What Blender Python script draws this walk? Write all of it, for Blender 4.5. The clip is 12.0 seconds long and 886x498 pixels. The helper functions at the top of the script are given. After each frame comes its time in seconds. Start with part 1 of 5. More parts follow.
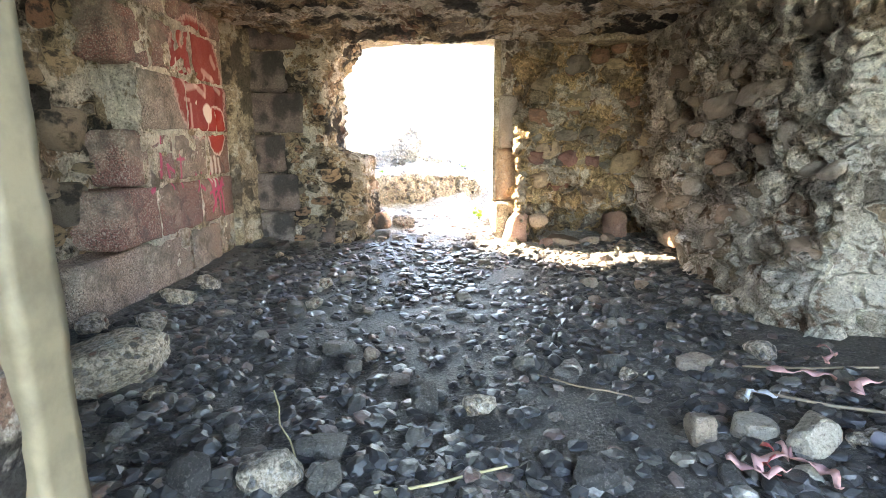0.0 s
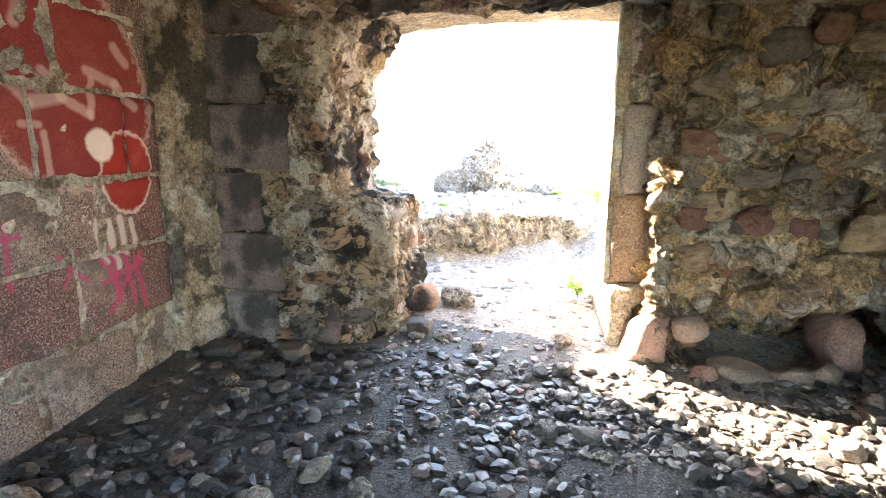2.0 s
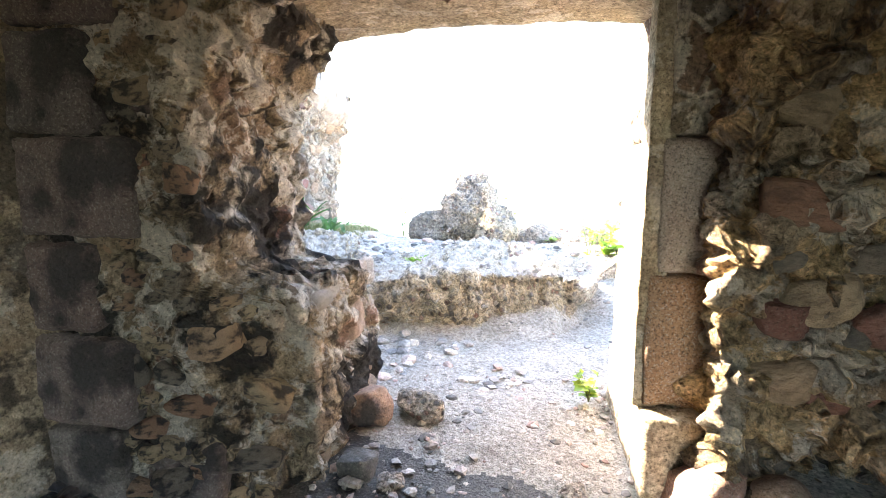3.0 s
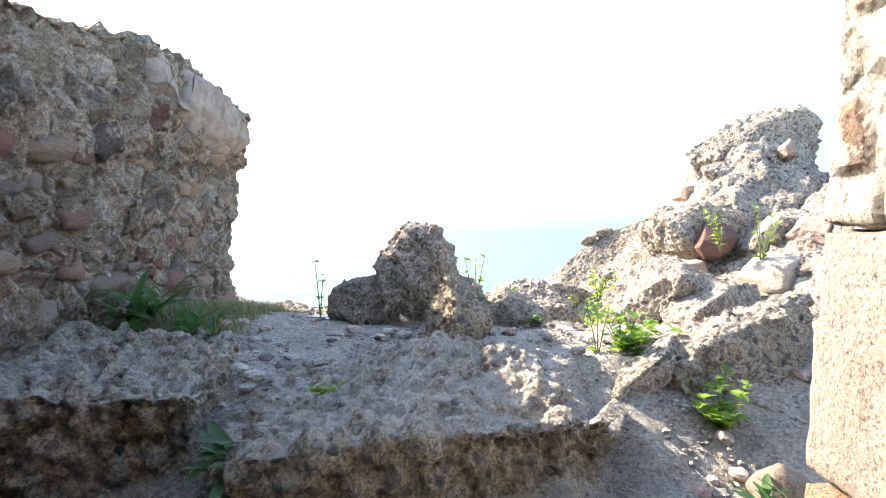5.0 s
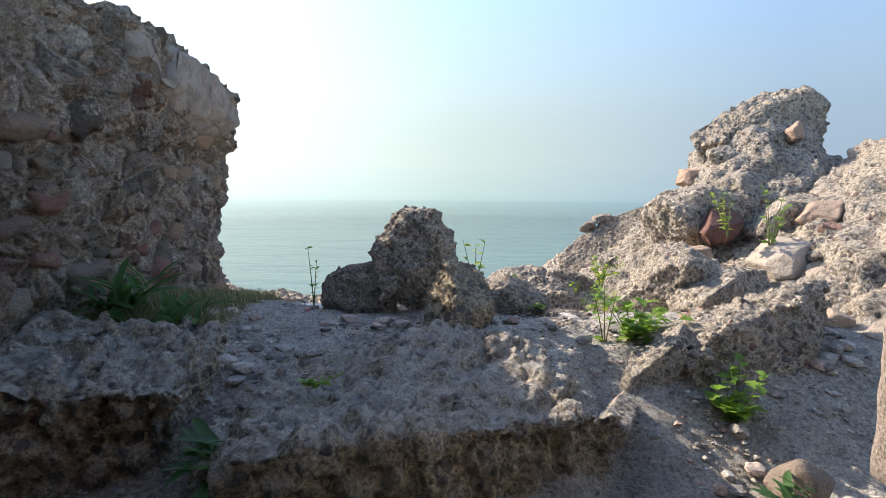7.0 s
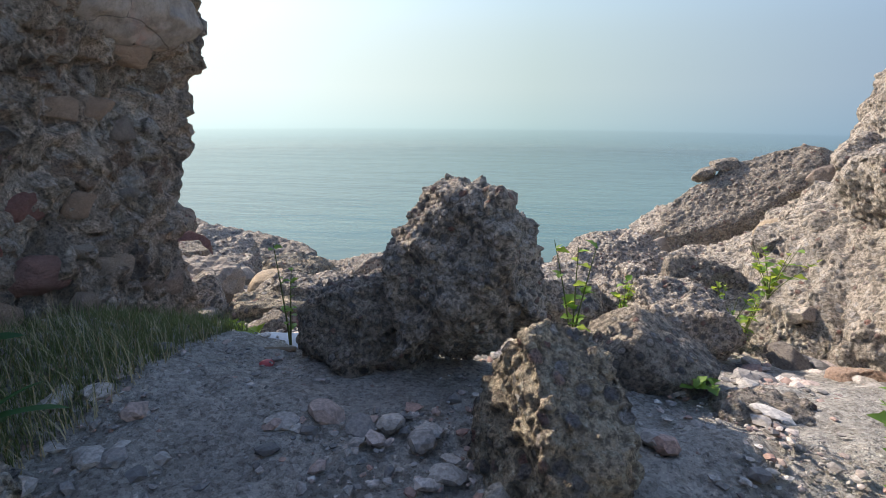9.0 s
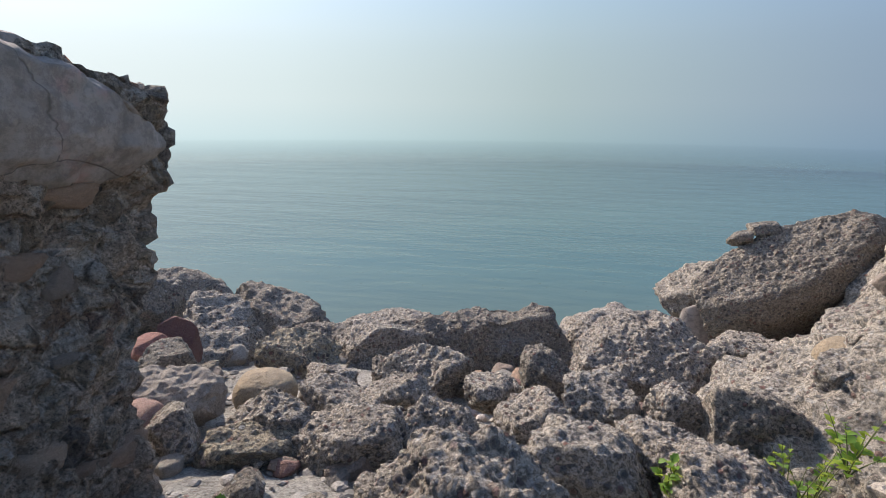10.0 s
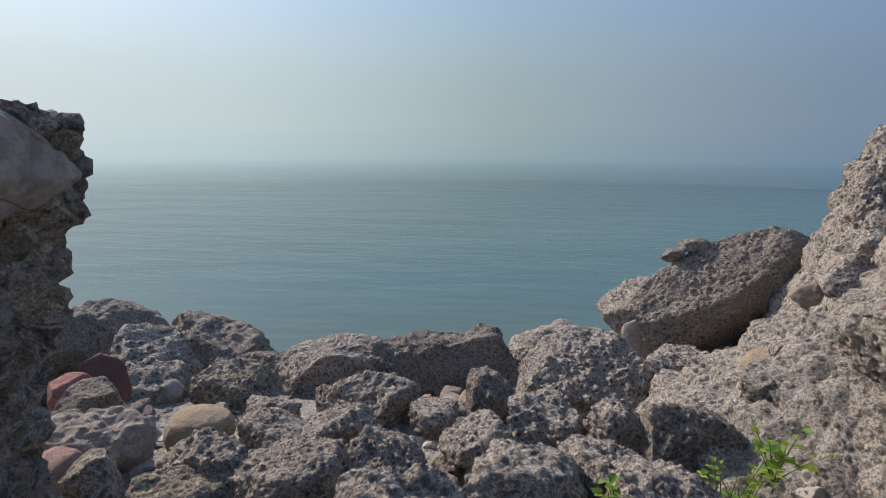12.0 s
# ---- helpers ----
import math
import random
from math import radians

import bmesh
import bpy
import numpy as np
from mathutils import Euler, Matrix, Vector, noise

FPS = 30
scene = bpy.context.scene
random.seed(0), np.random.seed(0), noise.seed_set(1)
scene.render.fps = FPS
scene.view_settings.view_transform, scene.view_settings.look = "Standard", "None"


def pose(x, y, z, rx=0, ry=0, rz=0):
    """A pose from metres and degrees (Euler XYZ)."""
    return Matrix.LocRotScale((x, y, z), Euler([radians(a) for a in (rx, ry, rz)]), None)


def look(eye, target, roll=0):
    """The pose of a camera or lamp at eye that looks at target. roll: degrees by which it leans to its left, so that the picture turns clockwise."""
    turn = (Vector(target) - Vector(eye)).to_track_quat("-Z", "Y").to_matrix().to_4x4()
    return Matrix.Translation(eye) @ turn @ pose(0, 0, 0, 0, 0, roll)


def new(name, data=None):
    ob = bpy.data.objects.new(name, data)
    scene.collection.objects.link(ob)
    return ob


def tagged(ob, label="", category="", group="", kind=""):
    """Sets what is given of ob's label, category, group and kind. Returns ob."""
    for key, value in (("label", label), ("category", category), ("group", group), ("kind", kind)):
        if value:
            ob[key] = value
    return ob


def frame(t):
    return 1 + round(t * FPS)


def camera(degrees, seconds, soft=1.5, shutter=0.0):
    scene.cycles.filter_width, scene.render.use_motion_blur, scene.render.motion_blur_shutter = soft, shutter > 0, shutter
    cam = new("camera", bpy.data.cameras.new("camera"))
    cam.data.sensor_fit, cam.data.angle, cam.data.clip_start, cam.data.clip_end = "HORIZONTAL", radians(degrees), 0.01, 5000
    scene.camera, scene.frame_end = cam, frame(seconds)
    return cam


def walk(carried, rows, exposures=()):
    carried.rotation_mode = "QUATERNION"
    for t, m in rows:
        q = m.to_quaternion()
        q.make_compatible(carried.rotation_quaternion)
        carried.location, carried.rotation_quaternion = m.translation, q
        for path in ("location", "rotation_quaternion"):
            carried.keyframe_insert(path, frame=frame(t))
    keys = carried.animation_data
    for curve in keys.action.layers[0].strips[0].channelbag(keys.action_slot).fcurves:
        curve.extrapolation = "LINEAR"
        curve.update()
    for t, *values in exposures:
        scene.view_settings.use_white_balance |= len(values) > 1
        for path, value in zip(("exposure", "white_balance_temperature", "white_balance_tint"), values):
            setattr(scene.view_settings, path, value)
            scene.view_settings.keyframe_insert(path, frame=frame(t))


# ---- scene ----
cam = camera(82.1, 12.0, soft=0.6)
METRES, EYE, TILT, LEAN, TURN = 10.5, 1.27, 0.0, 0.0, 0.0
ROWS = [
    (0.0, 0.0, 0.0, 0.0, 0.02, -11.61, -0.11),
    (0.5, -0.0126, 0.0772, -0.008, 2.64, -12.02, -0.16),
    (1.0, -0.0021, 0.1372, 0.0138, 5.45, -12.17, -0.15),
    (1.5, 0.0078, 0.1792, 0.0225, 8.17, -11.94, -0.24),
    (2.0, 0.0077, 0.2487, 0.0307, 10.12, -11.9, -0.43),
    (2.5, 0.0125, 0.3112, 0.0361, 9.35, -10.22, -0.46),
    (4.5, -0.0215, 0.5583, 0.0593, 9.77, -6.9, -0.52),
    (5.0, -0.0199, 0.5802, 0.0636, 2.8, -5.93, -0.32),
    (5.5, -0.0277, 0.5786, 0.0624, 2.06, -5.7, -0.41),
    (6.0, -0.0281, 0.5797, 0.0615, 2.25, -5.74, -0.35),
    (6.5, -0.0262, 0.5836, 0.0604, 2.28, -5.78, -0.32),
    (8.3, -0.0198, 0.7144, 0.0472, 2.54, -14.45, -0.2),
    (8.5, -0.0269, 0.7426, 0.0443, 5.08, -14.7, -0.31),
    (9.0, -0.036, 0.8082, 0.0686, 9.78, -15.18, -0.35),
    (9.5, -0.0347, 0.8685, 0.0964, 11.17, -14.03, -0.32),
    (10.0, -0.0444, 0.8906, 0.1402, 11.6, -14.2, -0.5),
    (10.5, -0.0551, 0.8955, 0.1465, 11.46, -13.25, -0.49),
    (11.0, -0.0531, 0.8961, 0.14, 11.6, -13.07, -0.42),
    (11.5, -0.051, 0.8952, 0.1397, 11.65, -13.45, -0.47),
    (12.0, -0.0361, 0.8947, 0.1446, 5.96, -11.96, -0.36),
]
# the clip's camera closes down as it leaves the dark room
EXPOSURES = [(0.0, 5.65, 8500, 12), (1.5, 5.62, 8300, 12), (2.0, 5.37, 8100, 12), (2.5, 5.02, 7900, 11), (4.5, 3.2, 7700, 11), (5.0, 2.55, 7500, 11), (5.5, 2.1, 7400, 11), (6.0, 1.65, 7300, 11), (6.5, 1.43, 7200, 12), (8.5, 1.25, 6950, 13), (9.5, 0.91, 6750, 14), (10.5, 0.57, 6550, 14), (12.0, 0.35, 6500, 14)]
walk(cam, [(t, pose(0, 0, EYE, TILT, LEAN, TURN) @ pose(METRES * x, METRES * y, METRES * z, 90 + pitch, roll, yaw)) for t, x, y, z, yaw, pitch, roll in ROWS], EXPOSURES)

# ---- daylight ----
SUN_AZ, SUN_EL = 53.5, 32.5  # degrees to the left of the sea view, and up
world = bpy.data.worlds.new("daylight")
scene.world = world
world.use_nodes = True
wt = world.node_tree
sky = wt.nodes.new("ShaderNodeTexSky")
sky.sky_type, sky.sun_disc = "NISHITA", False
sky.sun_elevation, sky.sun_rotation = radians(SUN_EL), radians(-SUN_AZ)
sky.air_density, sky.dust_density, sky.ozone_density = 1.0, 0.8, 3.0
wt.links.new(sky.outputs[0], wt.nodes["Background"].inputs[0])
wt.nodes["Background"].inputs[1].default_value = 0.15
sun_data = bpy.data.lights.new("sun", "SUN")
sun_data.energy, sun_data.angle, sun_data.color = 3.5, radians(0.6), (1.0, 0.91, 0.79)
sun = new("sun", sun_data)
toward = Vector((-math.sin(radians(SUN_AZ)) * math.cos(radians(SUN_EL)), math.cos(radians(SUN_AZ)) * math.cos(radians(SUN_EL)), math.sin(radians(SUN_EL))))
sun.matrix_world = look(toward * 30, (0, 0, 0))


# ---- materials ----
class Nodes:
    """A short hand for building one node material."""

    def __init__(self, name, rough=0.9, spec=0.3):
        self.mat = bpy.data.materials.new(name)
        self.mat.use_nodes = True
        self.t = self.mat.node_tree
        self.bsdf = self.t.nodes["Principled BSDF"]
        self.bsdf.inputs["Roughness"].default_value = rough
        self.bsdf.inputs["Specular IOR Level"].default_value = spec
        self.coord = self.t.nodes.new("ShaderNodeTexCoord").outputs["Object"]
        self.info = None

    def put(self, socket, value):
        if hasattr(value, "is_linked") or hasattr(value, "links"):
            self.t.links.new(value, socket)
        elif isinstance(value, tuple) and len(value) == 3 and socket.type == "RGBA":
            socket.default_value = (*value, 1)
        else:
            socket.default_value = value

    def node(self, kind, **sockets):
        n = self.t.nodes.new(kind)
        for k, v in sockets.items():
            self.put(n.inputs[k], v)
        return n

    def random(self):
        if self.info is None:
            self.info = self.t.nodes.new("ShaderNodeObjectInfo").outputs["Random"]
        return self.info

    def noise(self, scale, detail=5, rough=0.6, vec=None):
        return self.node("ShaderNodeTexNoise", Vector=vec or self.coord, Scale=scale, Detail=detail, Roughness=rough).outputs["Fac"]

    def cell(self, scale, feature="F1", out="Distance", vec=None):
        n = self.t.nodes.new("ShaderNodeTexVoronoi")
        n.feature = feature
        self.put(n.inputs["Vector"], vec or self.coord)
        n.inputs["Scale"].default_value = scale
        return n.outputs[out]

    def ramp(self, fac, *stops):
        n = self.t.nodes.new("ShaderNodeValToRGB")
        e = n.color_ramp.elements
        while len(e) < len(stops):
            e.new(0.5)
        for el, (p, c) in zip(e, stops):
            el.position = p
            el.color = (*c, 1) if isinstance(c, tuple) else (c, c, c, 1)
        self.put(n.inputs["Fac"], fac)
        return n.outputs["Color"]

    def mix(self, fac, a, b, mode="MIX"):
        n = self.t.nodes.new("ShaderNodeMix")
        n.data_type, n.blend_type = "RGBA", mode
        self.put(n.inputs[0], fac)
        self.put(n.inputs[6], a)
        self.put(n.inputs[7], b)
        return n.outputs[2]

    def math(self, op, a, b=0.0, clamp=False):
        n = self.t.nodes.new("ShaderNodeMath")
        n.operation, n.use_clamp = op, clamp
        self.put(n.inputs[0], a)
        self.put(n.inputs[1], b)
        return n.outputs[0]

    def warp(self, scale, amount):
        n = self.node("ShaderNodeTexNoise", Vector=self.coord, Scale=scale, Detail=2.0)
        v = self.t.nodes.new("ShaderNodeVectorMath")
        v.operation = "MULTIPLY_ADD"
        self.t.links.new(n.outputs["Color"], v.inputs[0])
        v.inputs[1].default_value = (amount,) * 3
        self.t.links.new(self.coord, v.inputs[2])
        return v.outputs[0]

    def bump(self, *layers):
        last = None
        for height, strength, dist in layers:
            b = self.t.nodes.new("ShaderNodeBump")
            b.inputs["Strength"].default_value, b.inputs["Distance"].default_value = strength, dist
            self.put(b.inputs["Height"], height)
            if last:
                self.t.links.new(last, b.inputs["Normal"])
            last = b.outputs["Normal"]
        self.t.links.new(last, self.bsdf.inputs["Normal"])

    def speckle(self, colour, scale, low=0.32, high=1.6):
        """Dark pits and pale grains all over a colour."""
        f = self.ramp(self.noise(scale, 5, 0.75), (0.34, low), (0.47, 1.0), (0.54, 1.0), (0.68, high))
        return self.mix(1.0, colour, f, "MULTIPLY")

    def base(self, colour):
        self.put(self.bsdf.inputs["Base Color"], colour)
        return self


def conglomerate(name, matrix_a, matrix_b, pebbles, scale=22, dust=0.0):
    """Old sea concrete: sandy matrix full of rounded pebbles."""
    n = Nodes(name)
    w = n.warp(9, 0.03)
    peb = n.cell(scale, vec=w)
    tint = n.cell(scale, out="Color", vec=w)
    grey = n.t.nodes.new("ShaderNodeSeparateColor")
    n.t.links.new(tint, grey.inputs[0])
    stone = n.ramp(grey.outputs[0], *pebbles)
    show = n.math("MULTIPLY", n.ramp(peb, (0.34, 1.0), (0.46, 0.0)), n.ramp(grey.outputs[1], (0.45, 0.0), (0.55, 1.0)))
    ground = n.mix(n.noise(3.0), matrix_a, matrix_b)
    ground = n.mix(n.ramp(n.noise(40, 6, 0.7), (0.42, 0.65), (0.52, 0.0)), ground, (0.09, 0.075, 0.06))
    small = n.cell(scale * 2.7, vec=w)
    ground = n.mix(n.ramp(small, (0.2, 0.55), (0.34, 0.0)), ground, n.mix(n.noise(30, 2), (0.55, 0.48, 0.4), (0.2, 0.15, 0.125)))
    ground = n.mix(n.ramp(n.noise(26, 6, 0.7), (0.52, 0.0), (0.66, 0.5)), ground, tuple(min(0.7, c * 1.55) for c in matrix_a))
    stone = n.mix(n.ramp(n.noise(120, 3), (0.4, 0.35), (0.55, 0.0)), stone, (0.05, 0.045, 0.04))
    col = n.mix(show, ground, stone)
    # Dark ring painted round pebbles as the shadow in their gaps.
    gap_shade = n.math("MULTIPLY", n.ramp(peb, (0.34, 0.0), (0.46, 0.6), (0.62, 0.0)), n.ramp(grey.outputs[1], (0.45, 0.0), (0.55, 1.0)))
    col = n.mix(gap_shade, col, (0.07, 0.058, 0.047))
    col = n.speckle(col, 70, 0.42, 1.45)
    col = n.mix(n.ramp(n.noise(5.5, 7, 0.7), (0.4, 0.3), (0.54, 0.0)), col, n.mix(0.62, col, (0.05, 0.042, 0.035)))
    col = n.mix(n.ramp(n.noise(1.1, 6), (0.54, 0.0), (0.72, 0.35)), col, (0.2, 0.185, 0.165))
    if dust:
        top = n.t.nodes.new("ShaderNodeSeparateXYZ")
        n.t.links.new(n.t.nodes.new("ShaderNodeNewGeometry").outputs["Normal"], top.inputs[0])
        lies = n.math("MULTIPLY", n.ramp(top.outputs[2], (0.6, 0.0), (0.85, dust)), n.ramp(n.noise(6, 7, 0.7), (0.36, 0.25), (0.56, 1.0)))
        col = n.mix(lies, col, n.mix(n.noise(90, 4, 0.8), (0.4, 0.375, 0.34), (0.72, 0.69, 0.64)))
    n.base(col)
    n.bump((n.noise(60, 8, 0.75), 1.0, 0.03), (n.ramp(small, (0.0, 1.0), (0.36, 0.0)), 0.7, 0.014), (n.ramp(peb, (0.0, 1.0), (0.45, 0.0)), 0.9, 0.035), (n.noise(16, 6, 0.7), 0.8, 0.06))
    return n.mat


def masonry(name, a, b, soot=0.5, lime=0.3, bump=0.8, rubble=0.0):
    """Lime mortar over rubble: sandy, with soot and pale wash in patches."""
    n = Nodes(name, 0.95, 0.2)
    col = n.mix(n.ramp(n.noise(2.2, 6), (0.35, 0.0), (0.65, 1.0)), a, b)
    col = n.mix(n.ramp(n.noise(28, 5), (0.4, 0.5), (0.6, 0.0)), col, (0.13, 0.09, 0.06))
    edge = None
    if rubble:
        w = n.warp(4.0, 0.16)
        tone = n.t.nodes.new("ShaderNodeSeparateColor")
        n.t.links.new(n.cell(rubble, out="Color", vec=w), tone.inputs[0])
        edge = n.cell(rubble, "DISTANCE_TO_EDGE", vec=w)
        stone = n.ramp(tone.outputs[0], (0.0, (0.17, 0.14, 0.12)), (0.3, (0.45, 0.34, 0.23)), (0.5, (0.26, 0.13, 0.1)), (0.7, (0.5, 0.4, 0.29)), (1.0, (0.24, 0.21, 0.19)))
        stone = n.mix(n.ramp(n.noise(18, 6, 0.7), (0.4, 0.5), (0.6, 0.0)), stone, (0.11, 0.09, 0.075))
        show = n.math("MULTIPLY", n.ramp(edge, (0.05, 0.0), (0.09, 1.0)), n.ramp(tone.outputs[1], (0.42, 0.0), (0.48, 0.92)))
        col = n.mix(show, col, stone)
        gap = n.math("MULTIPLY", n.ramp(edge, (0.015, 0.9), (0.05, 0.0)), n.ramp(n.noise(3.5, 5), (0.46, 0.0), (0.54, min(1.0, 0.1 + soot))))
        col = n.mix(gap, col, (0.045, 0.035, 0.028))
    col = n.mix(n.ramp(n.noise(75, 6, 0.75), (0.36, 0.7), (0.5, 0.0)), col, (0.1, 0.08, 0.06))
    if lime:
        col = n.mix(n.ramp(n.noise(3.4, 7, 0.7), (0.6 - 0.14 * lime, 0.0), (0.64 - 0.14 * lime, lime)), col, (0.7, 0.645, 0.57))
    if soot:
        col = n.mix(n.ramp(n.noise(1.8, 7, 0.65), (0.5, 0.0), (0.55, soot)), col, (0.03, 0.027, 0.027))
    col = n.speckle(col, 55)
    n.base(col)
    layers = [(n.noise(60, 8, 0.75), bump, 0.03), (n.noise(13, 6, 0.7), bump, 0.08)]
    if edge:
        layers.append((n.ramp(edge, (0.02, 0.0), (0.16, 1.0)), 0.8, 0.05))
    n.bump(*layers)
    return n.mat


def pieces(name, stops, speck=0.3, soot=0.0, rough=0.85):
    """Stones that differ one from the next."""
    n = Nodes(name, rough, 0.35)
    col = n.ramp(n.random(), *stops)
    col = n.mix(n.ramp(n.noise(7, 6), (0.35, 0.0), (0.7, 0.5)), col, n.mix(0.5, col, (0.05, 0.045, 0.04)))
    col = n.mix(n.ramp(n.noise(90, 3), (0.55, 0.0), (0.62, speck)), col, (0.55, 0.5, 0.45))
    col = n.mix(n.ramp(n.noise(110, 3), (0.36, speck), (0.44, 0.0)), col, (0.03, 0.028, 0.028))
    if soot:
        col = n.mix(n.ramp(n.noise(2.6, 5), (0.5, 0.0), (0.6, soot)), col, (0.035, 0.033, 0.035))
    col = n.speckle(col, 60, 0.5, 1.35)
    n.base(col)
    n.bump((n.noise(60, 8, 0.75), 0.9, 0.02), (n.noise(9, 6, 0.65), 0.8, 0.05))
    return n.mat


def islands(name, stops, rough=0.8):
    """Loose gravel: each pebble has its own tone."""
    n = Nodes(name, rough, 0.5)
    r = n.t.nodes.new("ShaderNodeNewGeometry").outputs["Random Per Island"]
    col = n.ramp(r, *stops)
    col = n.mix(n.ramp(n.noise(60, 4), (0.4, 0.45), (0.6, 0.0)), col, (0.05, 0.047, 0.045))
    n.base(col)
    n.bump((n.noise(120, 4), 0.4, 0.006),)
    return n.mat


PEB = ((0.0, (0.09, 0.085, 0.085)), (0.25, (0.4, 0.37, 0.33)), (0.45, (0.17, 0.16, 0.16)), (0.6, (0.36, 0.2, 0.16)), (0.8, (0.64, 0.6, 0.54)), (1.0, (0.22, 0.21, 0.21)))
M_CONC = conglomerate("pebbly_concrete", (0.69, 0.59, 0.475), (0.55, 0.465, 0.375), PEB)
M_CONC_DARK = conglomerate("weathered_concrete", (0.5, 0.425, 0.345), (0.36, 0.3, 0.24), PEB)
M_CONC_BROWN = conglomerate("earthy_concrete", (0.60, 0.50, 0.36), (0.46, 0.375, 0.265), PEB, 16)
M_CONC_PALE = conglomerate("pale_concrete", (0.68, 0.595, 0.49), (0.57, 0.485, 0.39), PEB, 18)
M_LEDGE = conglomerate("dusty_concrete", (0.7, 0.6, 0.45), (0.56, 0.47, 0.35), PEB, 16, 0.7)
M_RUIN = masonry("ruin_mortar", (0.68, 0.55, 0.43), (0.54, 0.42, 0.325), 0.2, 0.45, 1.0, 4.2)
M_TAN = masonry("tan_mortar", (0.78, 0.57, 0.33), (0.7, 0.47, 0.27), 0.5, 0.6, 1.0, 4.0)
M_SOOTY = masonry("sooty_mortar", (0.6, 0.47, 0.33), (0.42, 0.32, 0.23), 0.95, 0.75, 1.0, 4.4)
M_LIME = masonry("lime_washed_rubble", (0.8, 0.73, 0.64), (0.66, 0.58, 0.49), 0.25, 0.95, 1.0, 5.0)
M_PLASTER = masonry("cracked_plaster", (0.50, 0.40, 0.29), (0.32, 0.24, 0.18), 0.8, 0.4, 0.5)


def facing():
    """Smooth cast concrete: hairline cracks, weather stains and old red marks."""
    n = Nodes("smooth_concrete", 0.9, 0.3)
    col = n.mix(n.ramp(n.noise(2.5, 7, 0.65), (0.35, 0.0), (0.65, 1.0)), (0.38, 0.325, 0.285), (0.27, 0.23, 0.2))
    col = n.mix(n.ramp(n.noise(1.9, 5), (0.58, 0.0), (0.66, 0.3)), col, (0.45, 0.17, 0.15))
    col = n.mix(n.ramp(n.noise(30, 6, 0.7), (0.36, 0.35), (0.5, 0.0)), col, (0.16, 0.14, 0.12))
    col = n.mix(n.ramp(n.noise(8, 7, 0.75), (0.42, 0.55), (0.54, 0.0)), col, (0.15, 0.125, 0.105))
    crack = n.cell(1.15, "DISTANCE_TO_EDGE", vec=n.warp(2.0, 0.2))
    col = n.mix(n.ramp(crack, (0.002, 0.6), (0.006, 0.0)), col, (0.07, 0.06, 0.05))
    n.base(col)
    n.bump((n.noise(45, 7, 0.75), 0.5, 0.015), (n.noise(10, 6, 0.7), 0.4, 0.03), (n.ramp(crack, (0.0, 0.0), (0.008, 1.0)), 0.4, 0.012))
    return n.mat


M_FACE = facing()
M_SLAB = masonry("embrasure_plaster", (0.58, 0.50, 0.38), (0.46, 0.37, 0.26), 0.25, 0.5, 0.5)
RUBBLE = ((0.0, (0.3, 0.24, 0.19)), (0.25, (0.56, 0.41, 0.26)), (0.5, (0.36, 0.165, 0.12)), (0.7, (0.6, 0.46, 0.3)), (0.85, (0.2, 0.17, 0.15)), (1.0, (0.3, 0.25, 0.2)))
M_STONE = pieces("rubble_stone", RUBBLE, 0.2, 0.4)
M_STONE_SOOT = pieces("sooty_stone", RUBBLE, 0.15, 0.9)
M_STONE_OUT = pieces("fieldstone", ((0.0, (0.46, 0.36, 0.27)), (0.25, (0.34, 0.13, 0.1)), (0.4, (0.3, 0.25, 0.21)), (0.6, (0.5, 0.33, 0.22)), (0.8, (0.5, 0.42, 0.34)), (1.0, (0.2, 0.17, 0.15))), 0.25)
M_STONE_PALE = pieces("pale_fieldstone", ((0.0, (0.5, 0.42, 0.34)), (0.35, (0.5, 0.34, 0.25)), (0.6, (0.44, 0.37, 0.31)), (1.0, (0.6, 0.52, 0.44))), 0.25)
M_TANGRANITE = pieces("tan_granite", ((0.0, (0.46, 0.35, 0.23)), (1.0, (0.46, 0.35, 0.23))), 0.3)
M_PINK = pieces("pink_granite", ((0.0, (0.40, 0.235, 0.19)), (1.0, (0.44, 0.27, 0.21))), 0.35)
M_REDSTONE = pieces("red_sandstone", ((0.0, (0.19, 0.092, 0.075)), (1.0, (0.21, 0.1, 0.08))), 0.1)
M_BRICKSTONE = pieces("orange_granite", ((0.0, (0.44, 0.28, 0.18)), (1.0, (0.46, 0.3, 0.2))), 0.7)
M_LOOSE = pieces("loose_stone", ((0.0, (0.03, 0.03, 0.034)), (0.4, (0.085, 0.079, 0.075)), (0.7, (0.16, 0.145, 0.125)), (1.0, (0.055, 0.052, 0.052))), 0.15, rough=0.55)
M_LOOSE_PALE = pieces("loose_pale_stone", ((0.0, (0.42, 0.37, 0.31)), (0.5, (0.26, 0.225, 0.19)), (1.0, (0.34, 0.25, 0.19))), 0.15)
# Indoor shingle far darker than outdoors, part of it room shade put in colour.
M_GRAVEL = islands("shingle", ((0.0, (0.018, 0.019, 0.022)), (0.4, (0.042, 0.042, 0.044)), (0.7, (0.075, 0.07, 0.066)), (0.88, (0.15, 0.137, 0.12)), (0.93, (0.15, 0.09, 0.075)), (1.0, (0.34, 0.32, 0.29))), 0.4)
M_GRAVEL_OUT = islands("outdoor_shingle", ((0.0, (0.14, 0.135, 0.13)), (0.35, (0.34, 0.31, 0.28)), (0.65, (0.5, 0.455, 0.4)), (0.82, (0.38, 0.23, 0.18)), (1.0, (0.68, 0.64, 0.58))))


